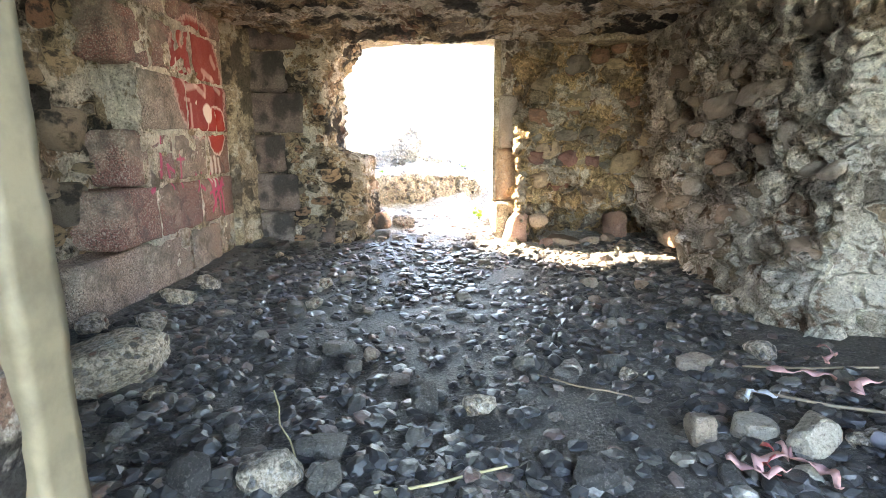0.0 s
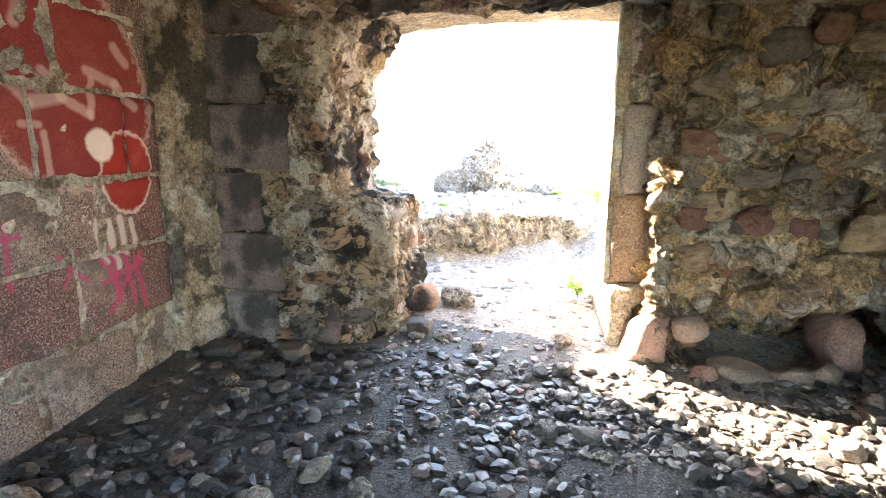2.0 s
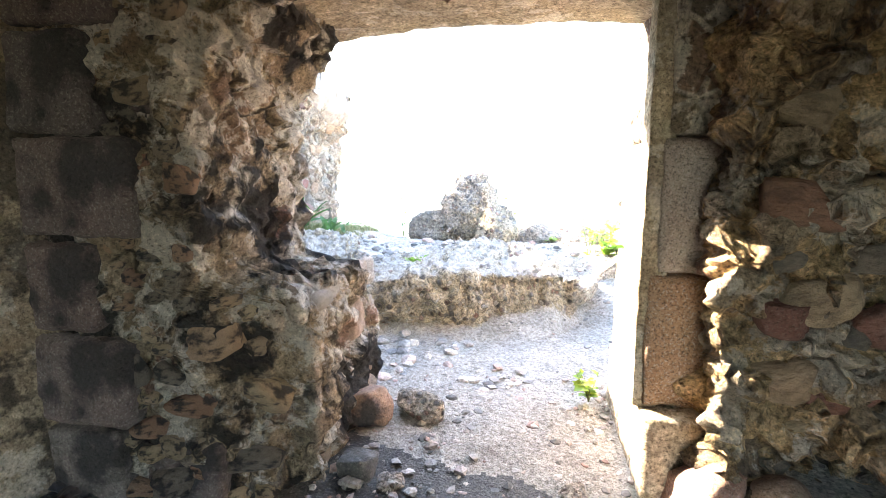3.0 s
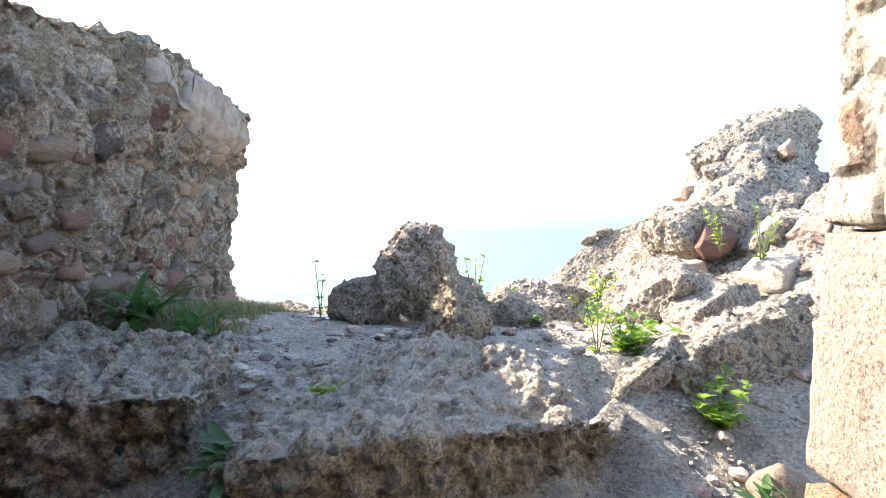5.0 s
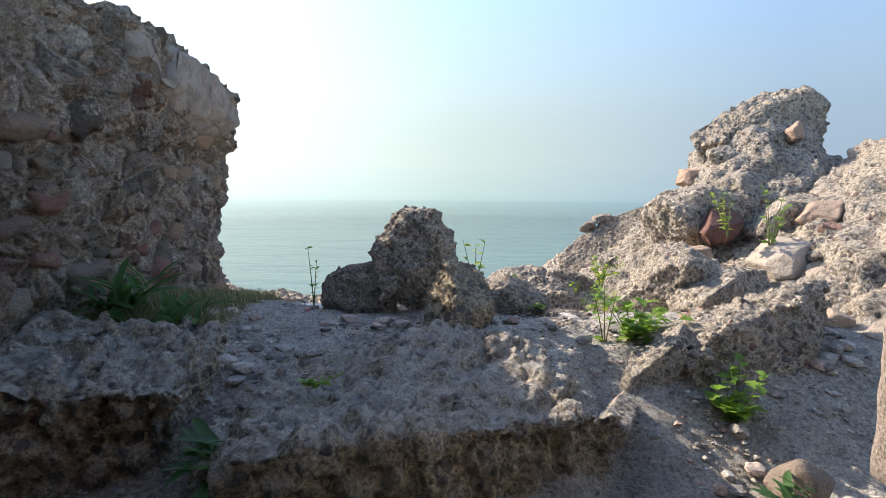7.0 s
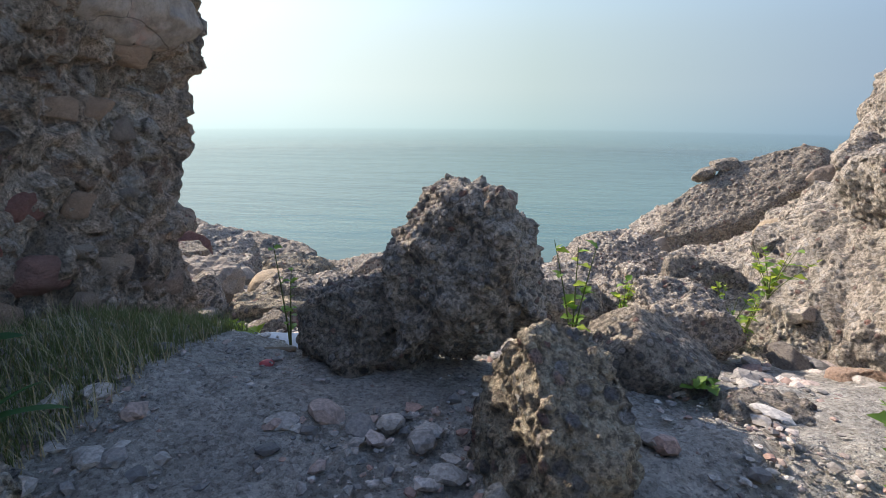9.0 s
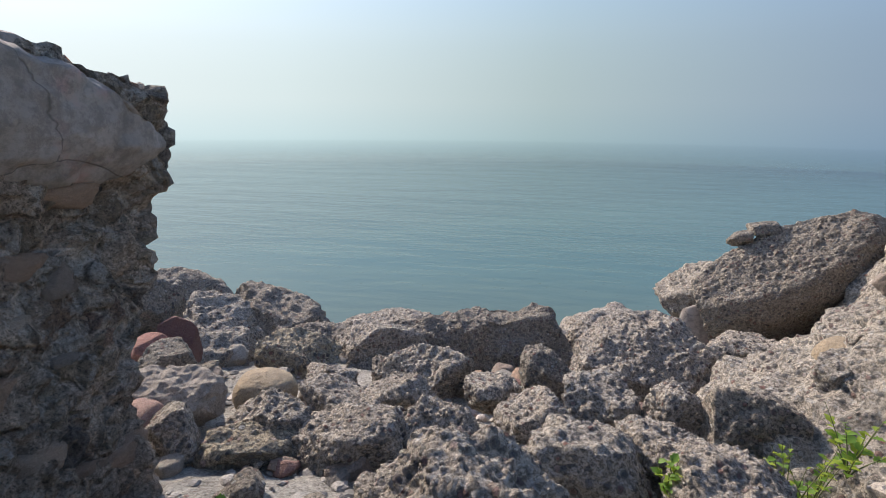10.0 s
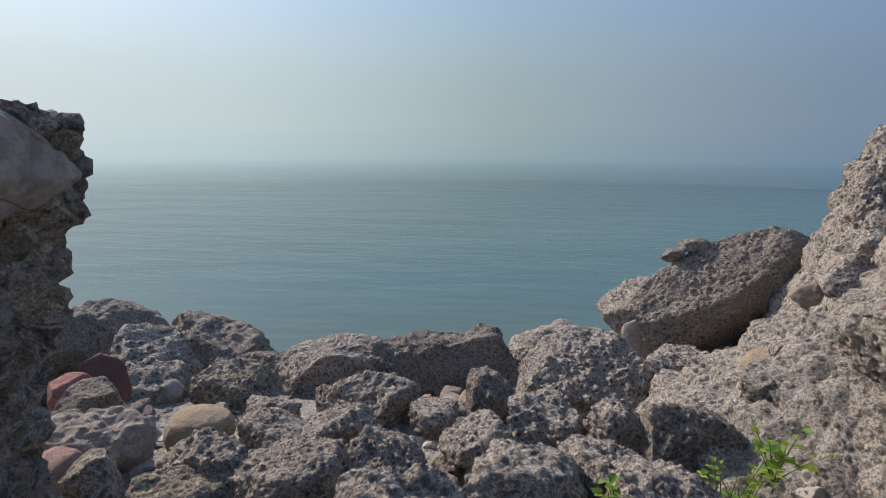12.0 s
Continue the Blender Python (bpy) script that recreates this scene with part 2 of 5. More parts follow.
def ground_material(name, pale, dull, dark, rough=0.95, spec=0.2):
    n = Nodes(name, rough, spec)
    col = n.mix(n.ramp(n.noise(0.9, 7), (0.35, 0.0), (0.65, 1.0)), pale, dull)
    col = n.mix(n.ramp(n.noise(9, 6), (0.48, 0.0), (0.66, 0.55)), col, dark)
    grit = n.cell(75)
    col = n.mix(n.ramp(n.noise(80, 4), (0.52, 0.0), (0.66, 0.5)), col, (0.45, 0.42, 0.38))
    each = n.t.nodes.new("ShaderNodeSeparateColor")
    n.t.links.new(n.cell(55, out="Color"), each.inputs[0])
    col = n.mix(n.ramp(n.noise(2.4, 6, 0.65), (0.46, 0.0), (0.6, 0.7)), col, n.mix(0.5, col, dark))
    col = n.speckle(col, 45)
    col = n.mix(0.28, col, n.mix(n.ramp(each.outputs[0], (0.1, 0.0), (0.9, 1.0)), tuple(c * 0.35 for c in dark), tuple(min(0.75, c * 1.35) for c in pale)))
    n.base(col)
    n.bump((grit, 0.8, 0.015), (n.noise(35, 8, 0.75), 1.0, 0.04))
    return n.mat


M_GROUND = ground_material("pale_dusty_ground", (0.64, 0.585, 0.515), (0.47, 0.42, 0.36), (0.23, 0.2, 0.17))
# Earth dark in itself, lowered further so the room's shade is in the colour.
M_FLOOR = ground_material("damp_earth_shade_dark", (0.105, 0.094, 0.084), (0.06, 0.055, 0.051), (0.028, 0.027, 0.027), 0.58, 0.5)


def sea_material():
    n = Nodes("calm_sea", 0.12, 0.5)
    n.bsdf.inputs["IOR"].default_value = 1.33
    off = n.t.nodes.new("ShaderNodeSeparateXYZ")
    n.t.links.new(n.warp(0.08, 5.0), off.inputs[0])
    shallow = n.ramp(n.math("DIVIDE", off.outputs[1], 70.0, True), (0.3, 0.9), (0.5, 0.0))
    n.base(n.mix(shallow, n.mix(n.noise(0.03, 3), (0.06, 0.128, 0.132), (0.08, 0.155, 0.155)), (0.115, 0.135, 0.1)))
    m = n.node("ShaderNodeMapping", Vector=n.coord)
    m.inputs["Scale"].default_value = (0.35, 1.0, 1.0)
    m.inputs["Rotation"].default_value = (0, 0, radians(-6))
    v = m.outputs[0]
    n.bump((n.noise(0.25, 3, 0.5, v), 0.25, 0.6), (n.noise(1.1, 4, 0.55, v), 0.35, 0.16), (n.noise(4.5, 3, 0.5, v), 0.25, 0.03))
    return n.mat


M_SEA = sea_material()


def haze_glow_material(name, reach, layers):
    """Glowing sheet painted as far sea haze: brighter towards the sun, thinning upward."""
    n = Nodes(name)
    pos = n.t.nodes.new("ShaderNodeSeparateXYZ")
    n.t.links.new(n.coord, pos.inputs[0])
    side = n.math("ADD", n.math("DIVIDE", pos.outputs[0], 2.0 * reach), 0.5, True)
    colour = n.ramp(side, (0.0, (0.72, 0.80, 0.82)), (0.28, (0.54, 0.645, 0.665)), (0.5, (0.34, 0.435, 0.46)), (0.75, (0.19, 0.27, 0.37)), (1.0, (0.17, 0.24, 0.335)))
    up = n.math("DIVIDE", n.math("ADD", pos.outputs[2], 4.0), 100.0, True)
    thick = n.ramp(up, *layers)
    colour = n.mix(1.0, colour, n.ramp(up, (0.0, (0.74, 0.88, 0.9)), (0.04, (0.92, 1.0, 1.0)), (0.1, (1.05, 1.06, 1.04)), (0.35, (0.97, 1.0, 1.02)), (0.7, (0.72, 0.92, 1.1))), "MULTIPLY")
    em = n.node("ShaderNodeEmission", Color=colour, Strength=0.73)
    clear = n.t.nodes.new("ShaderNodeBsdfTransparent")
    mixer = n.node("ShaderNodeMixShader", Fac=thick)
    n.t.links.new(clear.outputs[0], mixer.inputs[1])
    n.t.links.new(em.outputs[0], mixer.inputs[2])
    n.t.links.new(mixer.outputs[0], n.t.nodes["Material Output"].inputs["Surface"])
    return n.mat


M_HAZE_GLOW = haze_glow_material("sea_haze_glow", 190.0, ((0.0, 0.97), (0.03, 0.985), (0.12, 0.98), (0.3, 0.88), (0.6, 0.6), (0.95, 0.2)))
M_HAZE_GLOW_THIN = haze_glow_material("thin_sea_haze_glow", 105.0, ((0.0, 0.0), (0.006, 0.12), (0.018, 0.5), (0.032, 0.86), (0.06, 0.95), (0.13, 0.8), (0.22, 0.4), (0.45, 0.0)))


def graffiti_granite():
    """Rough granite blocks, some grey and some red, with spray paint across them."""
    n = Nodes("painted_granite_block", 0.85, 0.35)
    grey = n.mix(n.noise(6, 5), (0.31, 0.235, 0.2), (0.21, 0.16, 0.135))
    red = n.mix(n.noise(6, 5), (0.23, 0.105, 0.095), (0.15, 0.075, 0.07))
    col = n.mix(n.ramp(n.random(), (0.42, 0.0), (0.5, 1.0)), grey, red)
    col = n.mix(n.ramp(n.noise(95, 3), (0.52, 0.0), (0.58, 0.55)), col, (0.5, 0.44, 0.4))
    col = n.mix(n.ramp(n.noise(110, 3), (0.4, 0.9), (0.47, 0.0)), col, (0.05, 0.042, 0.04))
    col = n.mix(n.ramp(n.noise(2.0, 6), (0.52, 0.0), (0.7, 0.6)), col, (0.5, 0.45, 0.38))
    col = n.speckle(col, 60, 0.3, 1.5)
    col = n.mix(n.ramp(n.noise(2.6, 7, 0.7), (0.5, 0.0), (0.6, 0.6)), col, (0.06, 0.05, 0.047))
    where = n.t.nodes.new("ShaderNodeNewGeometry").outputs["Position"]
    sep = n.t.nodes.new("ShaderNodeSeparateXYZ")
    n.t.links.new(where, sep.inputs[0])
    py, pz = sep.outputs[1], sep.outputs[2]
    grain = n.math("MULTIPLY", n.math("SUBTRACT", n.noise(30, 4), 0.5), 0.22)

    def oval(y0, z0, ry, rz):
        a = n.math("DIVIDE", n.math("SUBTRACT", py, y0), ry)
        b = n.math("DIVIDE", n.math("SUBTRACT", pz, z0), rz)
        d = n.math("SQRT", n.math("ADD", n.math("MULTIPLY", a, a), n.math("MULTIPLY", b, b)))
        return n.math("ADD", d, grain)

    def stroke(y0, z0, y1, z1, w):
        dy, dz = y1 - y0, z1 - z0
        ll = dy * dy + dz * dz
        h = n.math("ADD", n.math("MULTIPLY", n.math("SUBTRACT", py, y0), dy / ll), n.math("MULTIPLY", n.math("SUBTRACT", pz, z0), dz / ll), True)
        ey = n.math("SUBTRACT", n.math("SUBTRACT", py, y0), n.math("MULTIPLY", h, dy))
        ez = n.math("SUBTRACT", n.math("SUBTRACT", pz, z0), n.math("MULTIPLY", h, dz))
        d = n.math("SQRT", n.math("ADD", n.math("MULTIPLY", ey, ey), n.math("MULTIPLY", ez, ez)))
        return n.ramp(n.math("ADD", n.math("DIVIDE", d, w * 2), n.math("MULTIPLY", grain, 1.5)), (0.3, 1.0), (0.62, 0.0))

    def paint(mask, colour, strength):
        return n.mix(n.math("MULTIPLY", mask, strength), col, colour)

    fill = oval(4.98, 1.86, 0.53, 0.56)
    small = oval(5.27, 1.40, 0.2, 0.25)
    col = paint(n.ramp(fill, (0.88, 1.0), (1.02, 0.0)), (0.25, 0.02, 0.022), 0.85)
    halo = n.ramp(fill, (0.97, 0.0), (1.08, 1.0), (1.3, 0.0))
    col = paint(halo, (0.16, 0.02, 0.06), 0.35)
    col = paint(n.ramp(fill, (0.9, 0.0), (0.97, 1.0), (1.04, 0.0)), (0.72, 0.5, 0.46), 0.55)
    for y0, z0, y1, z1, w in ((4.60, 1.90, 4.72, 1.76, 0.035), (4.72, 1.76, 4.90, 1.80, 0.035), (4.90, 1.80, 5.06, 1.72, 0.03), (4.82, 1.92, 4.92, 1.84, 0.025),
                              (4.80, 2.30, 4.72, 2.12, 0.03), (4.78, 1.62, 4.79, 1.40, 0.02), (5.08, 1.95, 5.26, 1.90, 0.03), (5.26, 1.90, 5.36, 1.78, 0.03),
                              (5.06, 1.72, 5.10, 1.90, 0.025), (4.66, 1.66, 4.76, 1.66, 0.02), (5.28, 2.1, 5.36, 2.02, 0.03)):
        col = paint(stroke(y0, z0, y1, z1, w), (0.74, 0.58, 0.54), 0.42)
    col = paint(n.ramp(small, (0.85, 1.0), (0.95, 0.0)), (0.33, 0.022, 0.018), 0.9)
    col = paint(n.ramp(small, (0.86, 0.0), (0.95, 1.0), (1.08, 0.0)), (0.8, 0.62, 0.58), 0.8)
    col = paint(n.ramp(oval(5.10, 1.56, 0.10, 0.10), (0.8, 1.0), (1.0, 0.0)), (0.82, 0.74, 0.7), 0.9)
    for y, z, l, w in ((5.02, 1.14, 0.22, 0.028), (5.10, 1.13, 0.26, 0.025), (5.18, 1.14, 0.2, 0.025), (5.26, 1.12, 0.16, 0.02), (5.2, 0.52, 0.2, 0.03)):
        col = paint(stroke(y, z, y + 0.02, z - l, w), (0.75, 0.7, 0.66), 0.6)
    for y0, z0, y1, z1, w in ((5.0, 0.95, 5.12, 0.7, 0.02), (5.08, 0.98, 5.1, 0.66, 0.02), (5.16, 0.95, 5.22, 0.62, 0.02), (5.24, 0.9, 5.3, 0.58, 0.02), (5.0, 0.8, 5.3, 0.86, 0.018), (5.3, 0.92, 5.02, 0.62, 0.018),
                              (4.22, 1.32, 4.18, 0.98, 0.02), (4.18, 0.98, 4.0, 0.9, 0.02), (4.28, 1.1, 4.34, 0.9, 0.014), (4.28, 1.1, 4.42, 1.02, 0.014), (4.52, 1.2, 4.5, 0.9, 0.014), (4.44, 1.14, 4.6, 1.14, 0.014), (4.76, 1.0, 4.9, 0.84, 0.014), (4.88, 1.0, 4.76, 0.84, 0.014)):
        col = paint(stroke(y0, z0, y1, z1, w), (0.5, 0.06, 0.16), 0.7)
    n.base(col)
    n.bump((n.noise(80, 6, 0.75), 0.7, 0.012), (n.noise(14, 4), 0.5, 0.02))
    return n.mat


M_BLOCK = graffiti_granite()
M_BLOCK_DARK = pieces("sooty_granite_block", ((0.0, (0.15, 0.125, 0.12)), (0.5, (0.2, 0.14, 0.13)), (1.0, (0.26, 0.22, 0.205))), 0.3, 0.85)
M_JAMB_PINK = pieces("flushed_granite", ((0.0, (0.44, 0.36, 0.31)), (1.0, (0.46, 0.38, 0.33))), 0.6)


def plain(name, colour, rough=0.6, spec=0.4, vary=0.25, scale=20):
    n = Nodes(name, rough, spec)
    n.base(n.mix(n.ramp(n.noise(scale, 5), (0.4, 0.0), (0.65, vary)), colour, tuple(c * 0.45 for c in colour)))
    n.bump((n.noise(scale * 3, 4), 0.3, 0.004),)
    return n.mat


M_POST = plain("flaking_cream_paint", (0.2, 0.165, 0.11), 0.7, 0.4, 0.7, 9)
M_CARD = plain("white_board", (0.62, 0.64, 0.66), 0.6)
M_PLASTIC_RED = plain("red_plastic", (0.45, 0.07, 0.07), 0.4)
M_RAG = plain("faded_pink_rag", (0.5, 0.28, 0.27), 0.8)
M_BOTTLE = plain("grey_plastic", (0.22, 0.22, 0.26), 0.3)
M_TWIG = plain("dry_wood", (0.26, 0.2, 0.14), 0.9)
M_STRAW = plain("dry_straw", (0.42, 0.35, 0.2), 0.9)


def leaf_material(name, a, b):
    n = Nodes(name, 0.55, 0.4)
    n.base(n.mix(n.random(), a, b))
    n.bsdf.inputs["Subsurface Weight"].default_value = 0.0
    tr = n.node("ShaderNodeBsdfTranslucent", Color=tuple(min(1, c * 2.2) for c in b))
    mixer = n.node("ShaderNodeMixShader", Fac=0.35)
    out = n.t.nodes["Material Output"]
    n.t.links.new(n.bsdf.outputs[0], mixer.inputs[1])
    n.t.links.new(tr.outputs[0], mixer.inputs[2])
    n.t.links.new(mixer.outputs[0], out.inputs["Surface"])
    n.bump((n.noise(40, 3), 0.3, 0.004),)
    return n.mat


M_LEAF = leaf_material("weed_leaf", (0.085, 0.16, 0.025), (0.16, 0.27, 0.04))
M_LEAF_DARK = leaf_material("dock_leaf", (0.03, 0.085, 0.03), (0.06, 0.13, 0.035))
M_LEAF_YELLOW = leaf_material("young_leaf", (0.2, 0.28, 0.03), (0.3, 0.36, 0.05))
M_GRASS = leaf_material("rough_grass", (0.075, 0.10, 0.03), (0.12, 0.14, 0.05))
M_STEM = plain("green_stem", (0.14, 0.16, 0.06), 0.7)


# ---- shapes ----
def lattice(i, j, k, seed):
    """A repeatable number from 0 to 1 for each cell of a grid."""
    n = (i.astype(np.int64) * 374761393 + j.astype(np.int64) * 668265263 + k.astype(np.int64) * 1442695041 + seed * 974711) & 0xFFFFFFFF
    n = ((n ^ (n >> 13)) * 1274126177) & 0xFFFFFFFF
    n = ((n ^ (n >> 15)) * 2246822519) & 0xFFFFFFFF
    return ((n ^ (n >> 16)) & 0xFFFFFF) / float(0xFFFFFF)


def soft_noise(p, seed=0):
    i = np.floor(p).astype(np.int64)
    f = p - i
    f = f * f * (3 - 2 * f)
    total = 0.0
    for a in (0, 1):
        for b in (0, 1):
            for c in (0, 1):
                w = (f[:, 0] if a else 1 - f[:, 0]) * (f[:, 1] if b else 1 - f[:, 1]) * (f[:, 2] if c else 1 - f[:, 2])
                total = total + w * lattice(i[:, 0] + a, i[:, 1] + b, i[:, 2] + c, seed)
    return total * 2 - 1


def rugged(p, scale, octaves=4, seed=0, gain=0.55):
    total, amp, norm = 0.0, 1.0, 0.0
    for o in range(octaves):
        total = total + amp * soft_noise(p * scale + 17.3 * o, seed + o)
        norm += amp
        amp *= gain
        scale *= 2.03
    return total / norm


def crag(p, scale, octaves=3, seed=0):
    """Knobbly wear: rounded lumps with sharp creases between them."""
    total, amp, norm = 0.0, 1.0, 0.0
    for o in range(octaves):
        total = total + amp * np.abs(soft_noise(p * scale + 9.1 * o, seed + o))
        norm += amp
        amp *= 0.6
        scale *= 2.1
    return total / norm * 2 - 0.6


def studs(p, scale, share=0.6, seed=0):
    """Half-round bumps, one to a cell, as of pebbles in concrete."""
    q = p * scale
    i = np.floor(q).astype(np.int64)
    best = np.zeros(len(p))
    for a in (-1, 0, 1):
        for b in (-1, 0, 1):
            for c in (-1, 0, 1):
                u, v, w = i[:, 0] + a, i[:, 1] + b, i[:, 2] + c
                on = lattice(u, v, w, seed + 5)
                d2 = (q[:, 0] - u - 0.2 - 0.6 * lattice(u, v, w, seed)) ** 2 + (q[:, 1] - v - 0.2 - 0.6 * lattice(u, v, w, seed + 1)) ** 2 + (q[:, 2] - w - 0.2 - 0.6 * lattice(u, v, w, seed + 2)) ** 2
                r = 0.28 + 0.3 * on
                best = np.maximum(best, np.where(on < share, np.sqrt(np.maximum(0, 1 - d2 / (r * r))) * r, 0))
    return best


def smooth(x, a, b):
    t = np.clip((x - a) / (b - a), 0, 1)
    return t * t * (3 - 2 * t)


def np_mesh(name, verts, quads, material=None, flat=False):
    me = bpy.data.meshes.new(name)
    verts, quads = np.asarray(verts, dtype=np.float32), np.asarray(quads, dtype=np.int32)
    k = quads.shape[1]
    me.vertices.add(len(verts))
    me.vertices.foreach_set("co", verts.ravel())
    me.loops.add(quads.size)
    me.loops.foreach_set("vertex_index", quads.ravel())
    me.polygons.add(len(quads))
    me.polygons.foreach_set("loop_start", np.arange(0, quads.size, k, dtype=np.int32))
    me.polygons.foreach_set("use_smooth", np.full(len(quads), not flat))
    me.update(calc_edges=True)
    if material:
        me.materials.append(material)
    return me


def part(name, me, parent=None, label="", at=None):
    """Links a mesh as one object, under a thing or a part if one is given."""
    ob = new(name, me)
    if at is not None:
        ob.matrix_basis = at
    if parent is not None:
        ob.parent = parent
    return tagged(ob, label=label)


def normals(v, q):
    n = np.zeros_like(v)
    f = np.cross(v[q[:, 2]] - v[q[:, 0]], v[q[:, -1]] - v[q[:, 1]]) if q.shape[1] == 4 else np.cross(v[q[:, 1]] - v[q[:, 0]], v[q[:, 2]] - v[q[:, 0]])
    for c in range(q.shape[1]):
        np.add.at(n, q[:, c], f)
    return n / np.maximum(np.linalg.norm(n, axis=1, keepdims=True), 1e-9)


def box_skin(lo, hi, res):
    """The skin of a box as an even net of quads."""
    lo, hi = np.array(lo, float), np.array(hi, float)
    cnt = np.maximum(1, np.round((hi - lo) / res).astype(int))
    pts, faces, base = [], [], 0
    for ax in range(3):
        u, w = (ax + 1) % 3, (ax + 2) % 3
        for side in (0, 1):
            a, b = np.meshgrid(np.arange(cnt[u] + 1), np.arange(cnt[w] + 1), indexing="ij")
            p = np.zeros((a.size, 3), int)
            p[:, ax], p[:, u], p[:, w] = side * cnt[ax], a.ravel(), b.ravel()
            idx = np.arange(a.size).reshape(a.shape) + base
            q = np.stack([idx[:-1, :-1], idx[1:, :-1], idx[1:, 1:], idx[:-1, 1:]], -1).reshape(-1, 4)
            faces.append(q if side else q[:, ::-1])
            pts.append(p)
            base += a.size
    pts, faces = np.concatenate(pts), np.concatenate(faces)
    key = pts[:, 0] + 10000 * (pts[:, 1] + 10000 * pts[:, 2].astype(np.int64))
    _, first, back = np.unique(key, return_index=True, return_inverse=True)
    v = lo + (hi - lo) * pts[first] / cnt
    return v, back.ravel()[faces]


def mass(name, lo, hi, res, material, shape=None, big=0.06, fine=0.02, pebble=0.0, grain=14, seed=0):
    """A block of rough masonry or concrete: a box, shaped, then worn all over."""
    v, q = box_skin(lo, hi, res)
    if shape:
        v = shape(v)
    n = normals(v, q)
    d = big * rugged(v, 1.7, 4, seed) + fine * rugged(v, 12, 3, seed + 9)
    d = d + 1.3 * fine * crag(v, 7, 3, seed + 20) + 0.3 * fine * crag(v, 24, 2, seed + 30)
    if pebble:
        d = d + pebble * studs(v, grain, 0.65, seed) * 2 + 0.5 * pebble * studs(v, grain * 2.2, 0.7, seed + 3) * 2
    v = v + n * d[:, None]
    return np_mesh(name, v, q, material)


BALLS = {}


def ball(level):
    if level not in BALLS:
        bm = bmesh.new()
        bmesh.ops.create_icosphere(bm, subdivisions=level, radius=1)
        BALLS[level] = (np.array([v.co[:] for v in bm.verts]), np.array([[v.index for v in f.verts] for f in bm.faces]))
        bm.free()
    return BALLS[level]


def rock(name, half, seed, level=4, material=None, cuts=14, rough=0.05, pebble=0.0, grain=14, round_=0.0):
    """A stone: a ball cut by chance planes, stretched, and worn; round_ 1 leaves it a cobble."""
    v, q = ball(level + 1)
    rng = np.random.RandomState(seed)
    pl = rng.normal(size=(cuts, 3))
    pl /= np.linalg.norm(pl, axis=1, keepdims=True)
    dist = rng.uniform(0.55, 0.92, cuts)
    pl = np.concatenate([pl, np.eye(3) + rng.normal(size=(3, 3)) * 0.16, -np.eye(3) + rng.normal(size=(3, 3)) * 0.16])
    pl /= np.linalg.norm(pl, axis=1, keepdims=True)
    dist = np.concatenate([np.maximum(dist, 0.66), rng.uniform(0.78, 0.95, 6)])
    dots = v @ pl.T
    r = np.min(np.where(dots > 0.02, dist / np.maximum(dots, 0.02), 9.0), axis=1)
    r = np.minimum(r, 1.15)
    r = r * (1 - round_) + 0.95 * round_
    p = v * r[:, None] * np.array(half)
    size = max(half)
    d = rough * size * (rugged(p + seed * 3.7, 1.6 / size, 4, seed) + 0.5 * rugged(p, 7 / size, 3, seed + 4))
    if rough > 0.055:
        d = d + rough * 0.8 * min(size, 0.7) * crag(p + seed, 4.5, 5, seed + 7)
    if pebble:
        d = d + pebble * (2 * studs(p + seed, grain, 0.65, seed) + studs(p + seed, grain * 2.3, 0.7, seed + 2))
    n = normals(p, q)
    return np_mesh(name, p + n * d[:, None], q, material)


def ground_z(x, y):
    """The height of the ground: the room's floor, the way out, the ledge behind, and the fall to the shore."""
    late = 0.75 * smooth(x, 0.25, 0.7) * smooth(y, 7.2, 8.2) * (1 - smooth(y, 9.6, 10.6))
    yy = y - late
    z = np.interp(yy, [-3, 4, 5.5, 7, 8.3, 8.75, 9.2, 10.2, 10.9, 11.6, 13, 15, 17, 19, 21, 24, 40, 90], [0, 0, 0.06, 0.16, 0.22, 0.5, 0.74, 0.82, 0.72, 0.42, -0.05, -0.5, -1.3, -2.3, -4.3, -5.5, -7, -9])
    z = z + 0.12 * smooth(-x, 1.2, 2.2) * smooth(y, 8.6, 9.4) * (1 - smooth(y, 10.6, 11.5))
    edge = 0.10 * smooth(np.abs(x), 1.4, 2.3) * (1 - smooth(y, 5.8, 6.4))
    return z + edge


def grid_lines(*spans):
    out = []
    for a, b, step in spans:
        out.append(np.arange(a, b - 1e-6, step))
    out.append([spans[-1][1]])
    return np.concatenate(out)


# ---- ground and sea ----
gx = grid_lines((-60, -14, 4.0), (-14, -6, 0.4), (-6, -3, 0.1), (-3, 3, 0.028), (3, 6, 0.1), (6, 14, 0.4), (14, 60, 4.0))
gy = grid_lines((-3, 1.0, 0.2), (1.0, 11.5, 0.028), (11.5, 15, 0.08), (15, 24, 0.3), (24, 90, 6.0))
GX, GY = np.meshgrid(gx, gy, indexing="ij")
p3 = np.stack([GX.ravel(), GY.ravel(), 0 * GX.ravel()], 1)
gz = ground_z(p3[:, 0], p3[:, 1]) + 0.03 * rugged(p3, 1.4, 4, 3) + 0.014 * rugged(p3, 9, 3, 8) + 0.035 * studs(p3, 16, 0.35, 2) + smooth(p3[:, 1], 8.2, 9.0) * (0.035 * crag(p3, 3.0, 4, 19) + 0.02 * studs(p3, 9, 0.3, 12))
p3[:, 2] = gz
gi = np.arange(GX.size).reshape(GX.shape)
gq = np.stack([gi[:-1, :-1], gi[1:, :-1], gi[1:, 1:], gi[:-1, 1:]], -1).reshape(-1, 4)
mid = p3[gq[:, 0]]
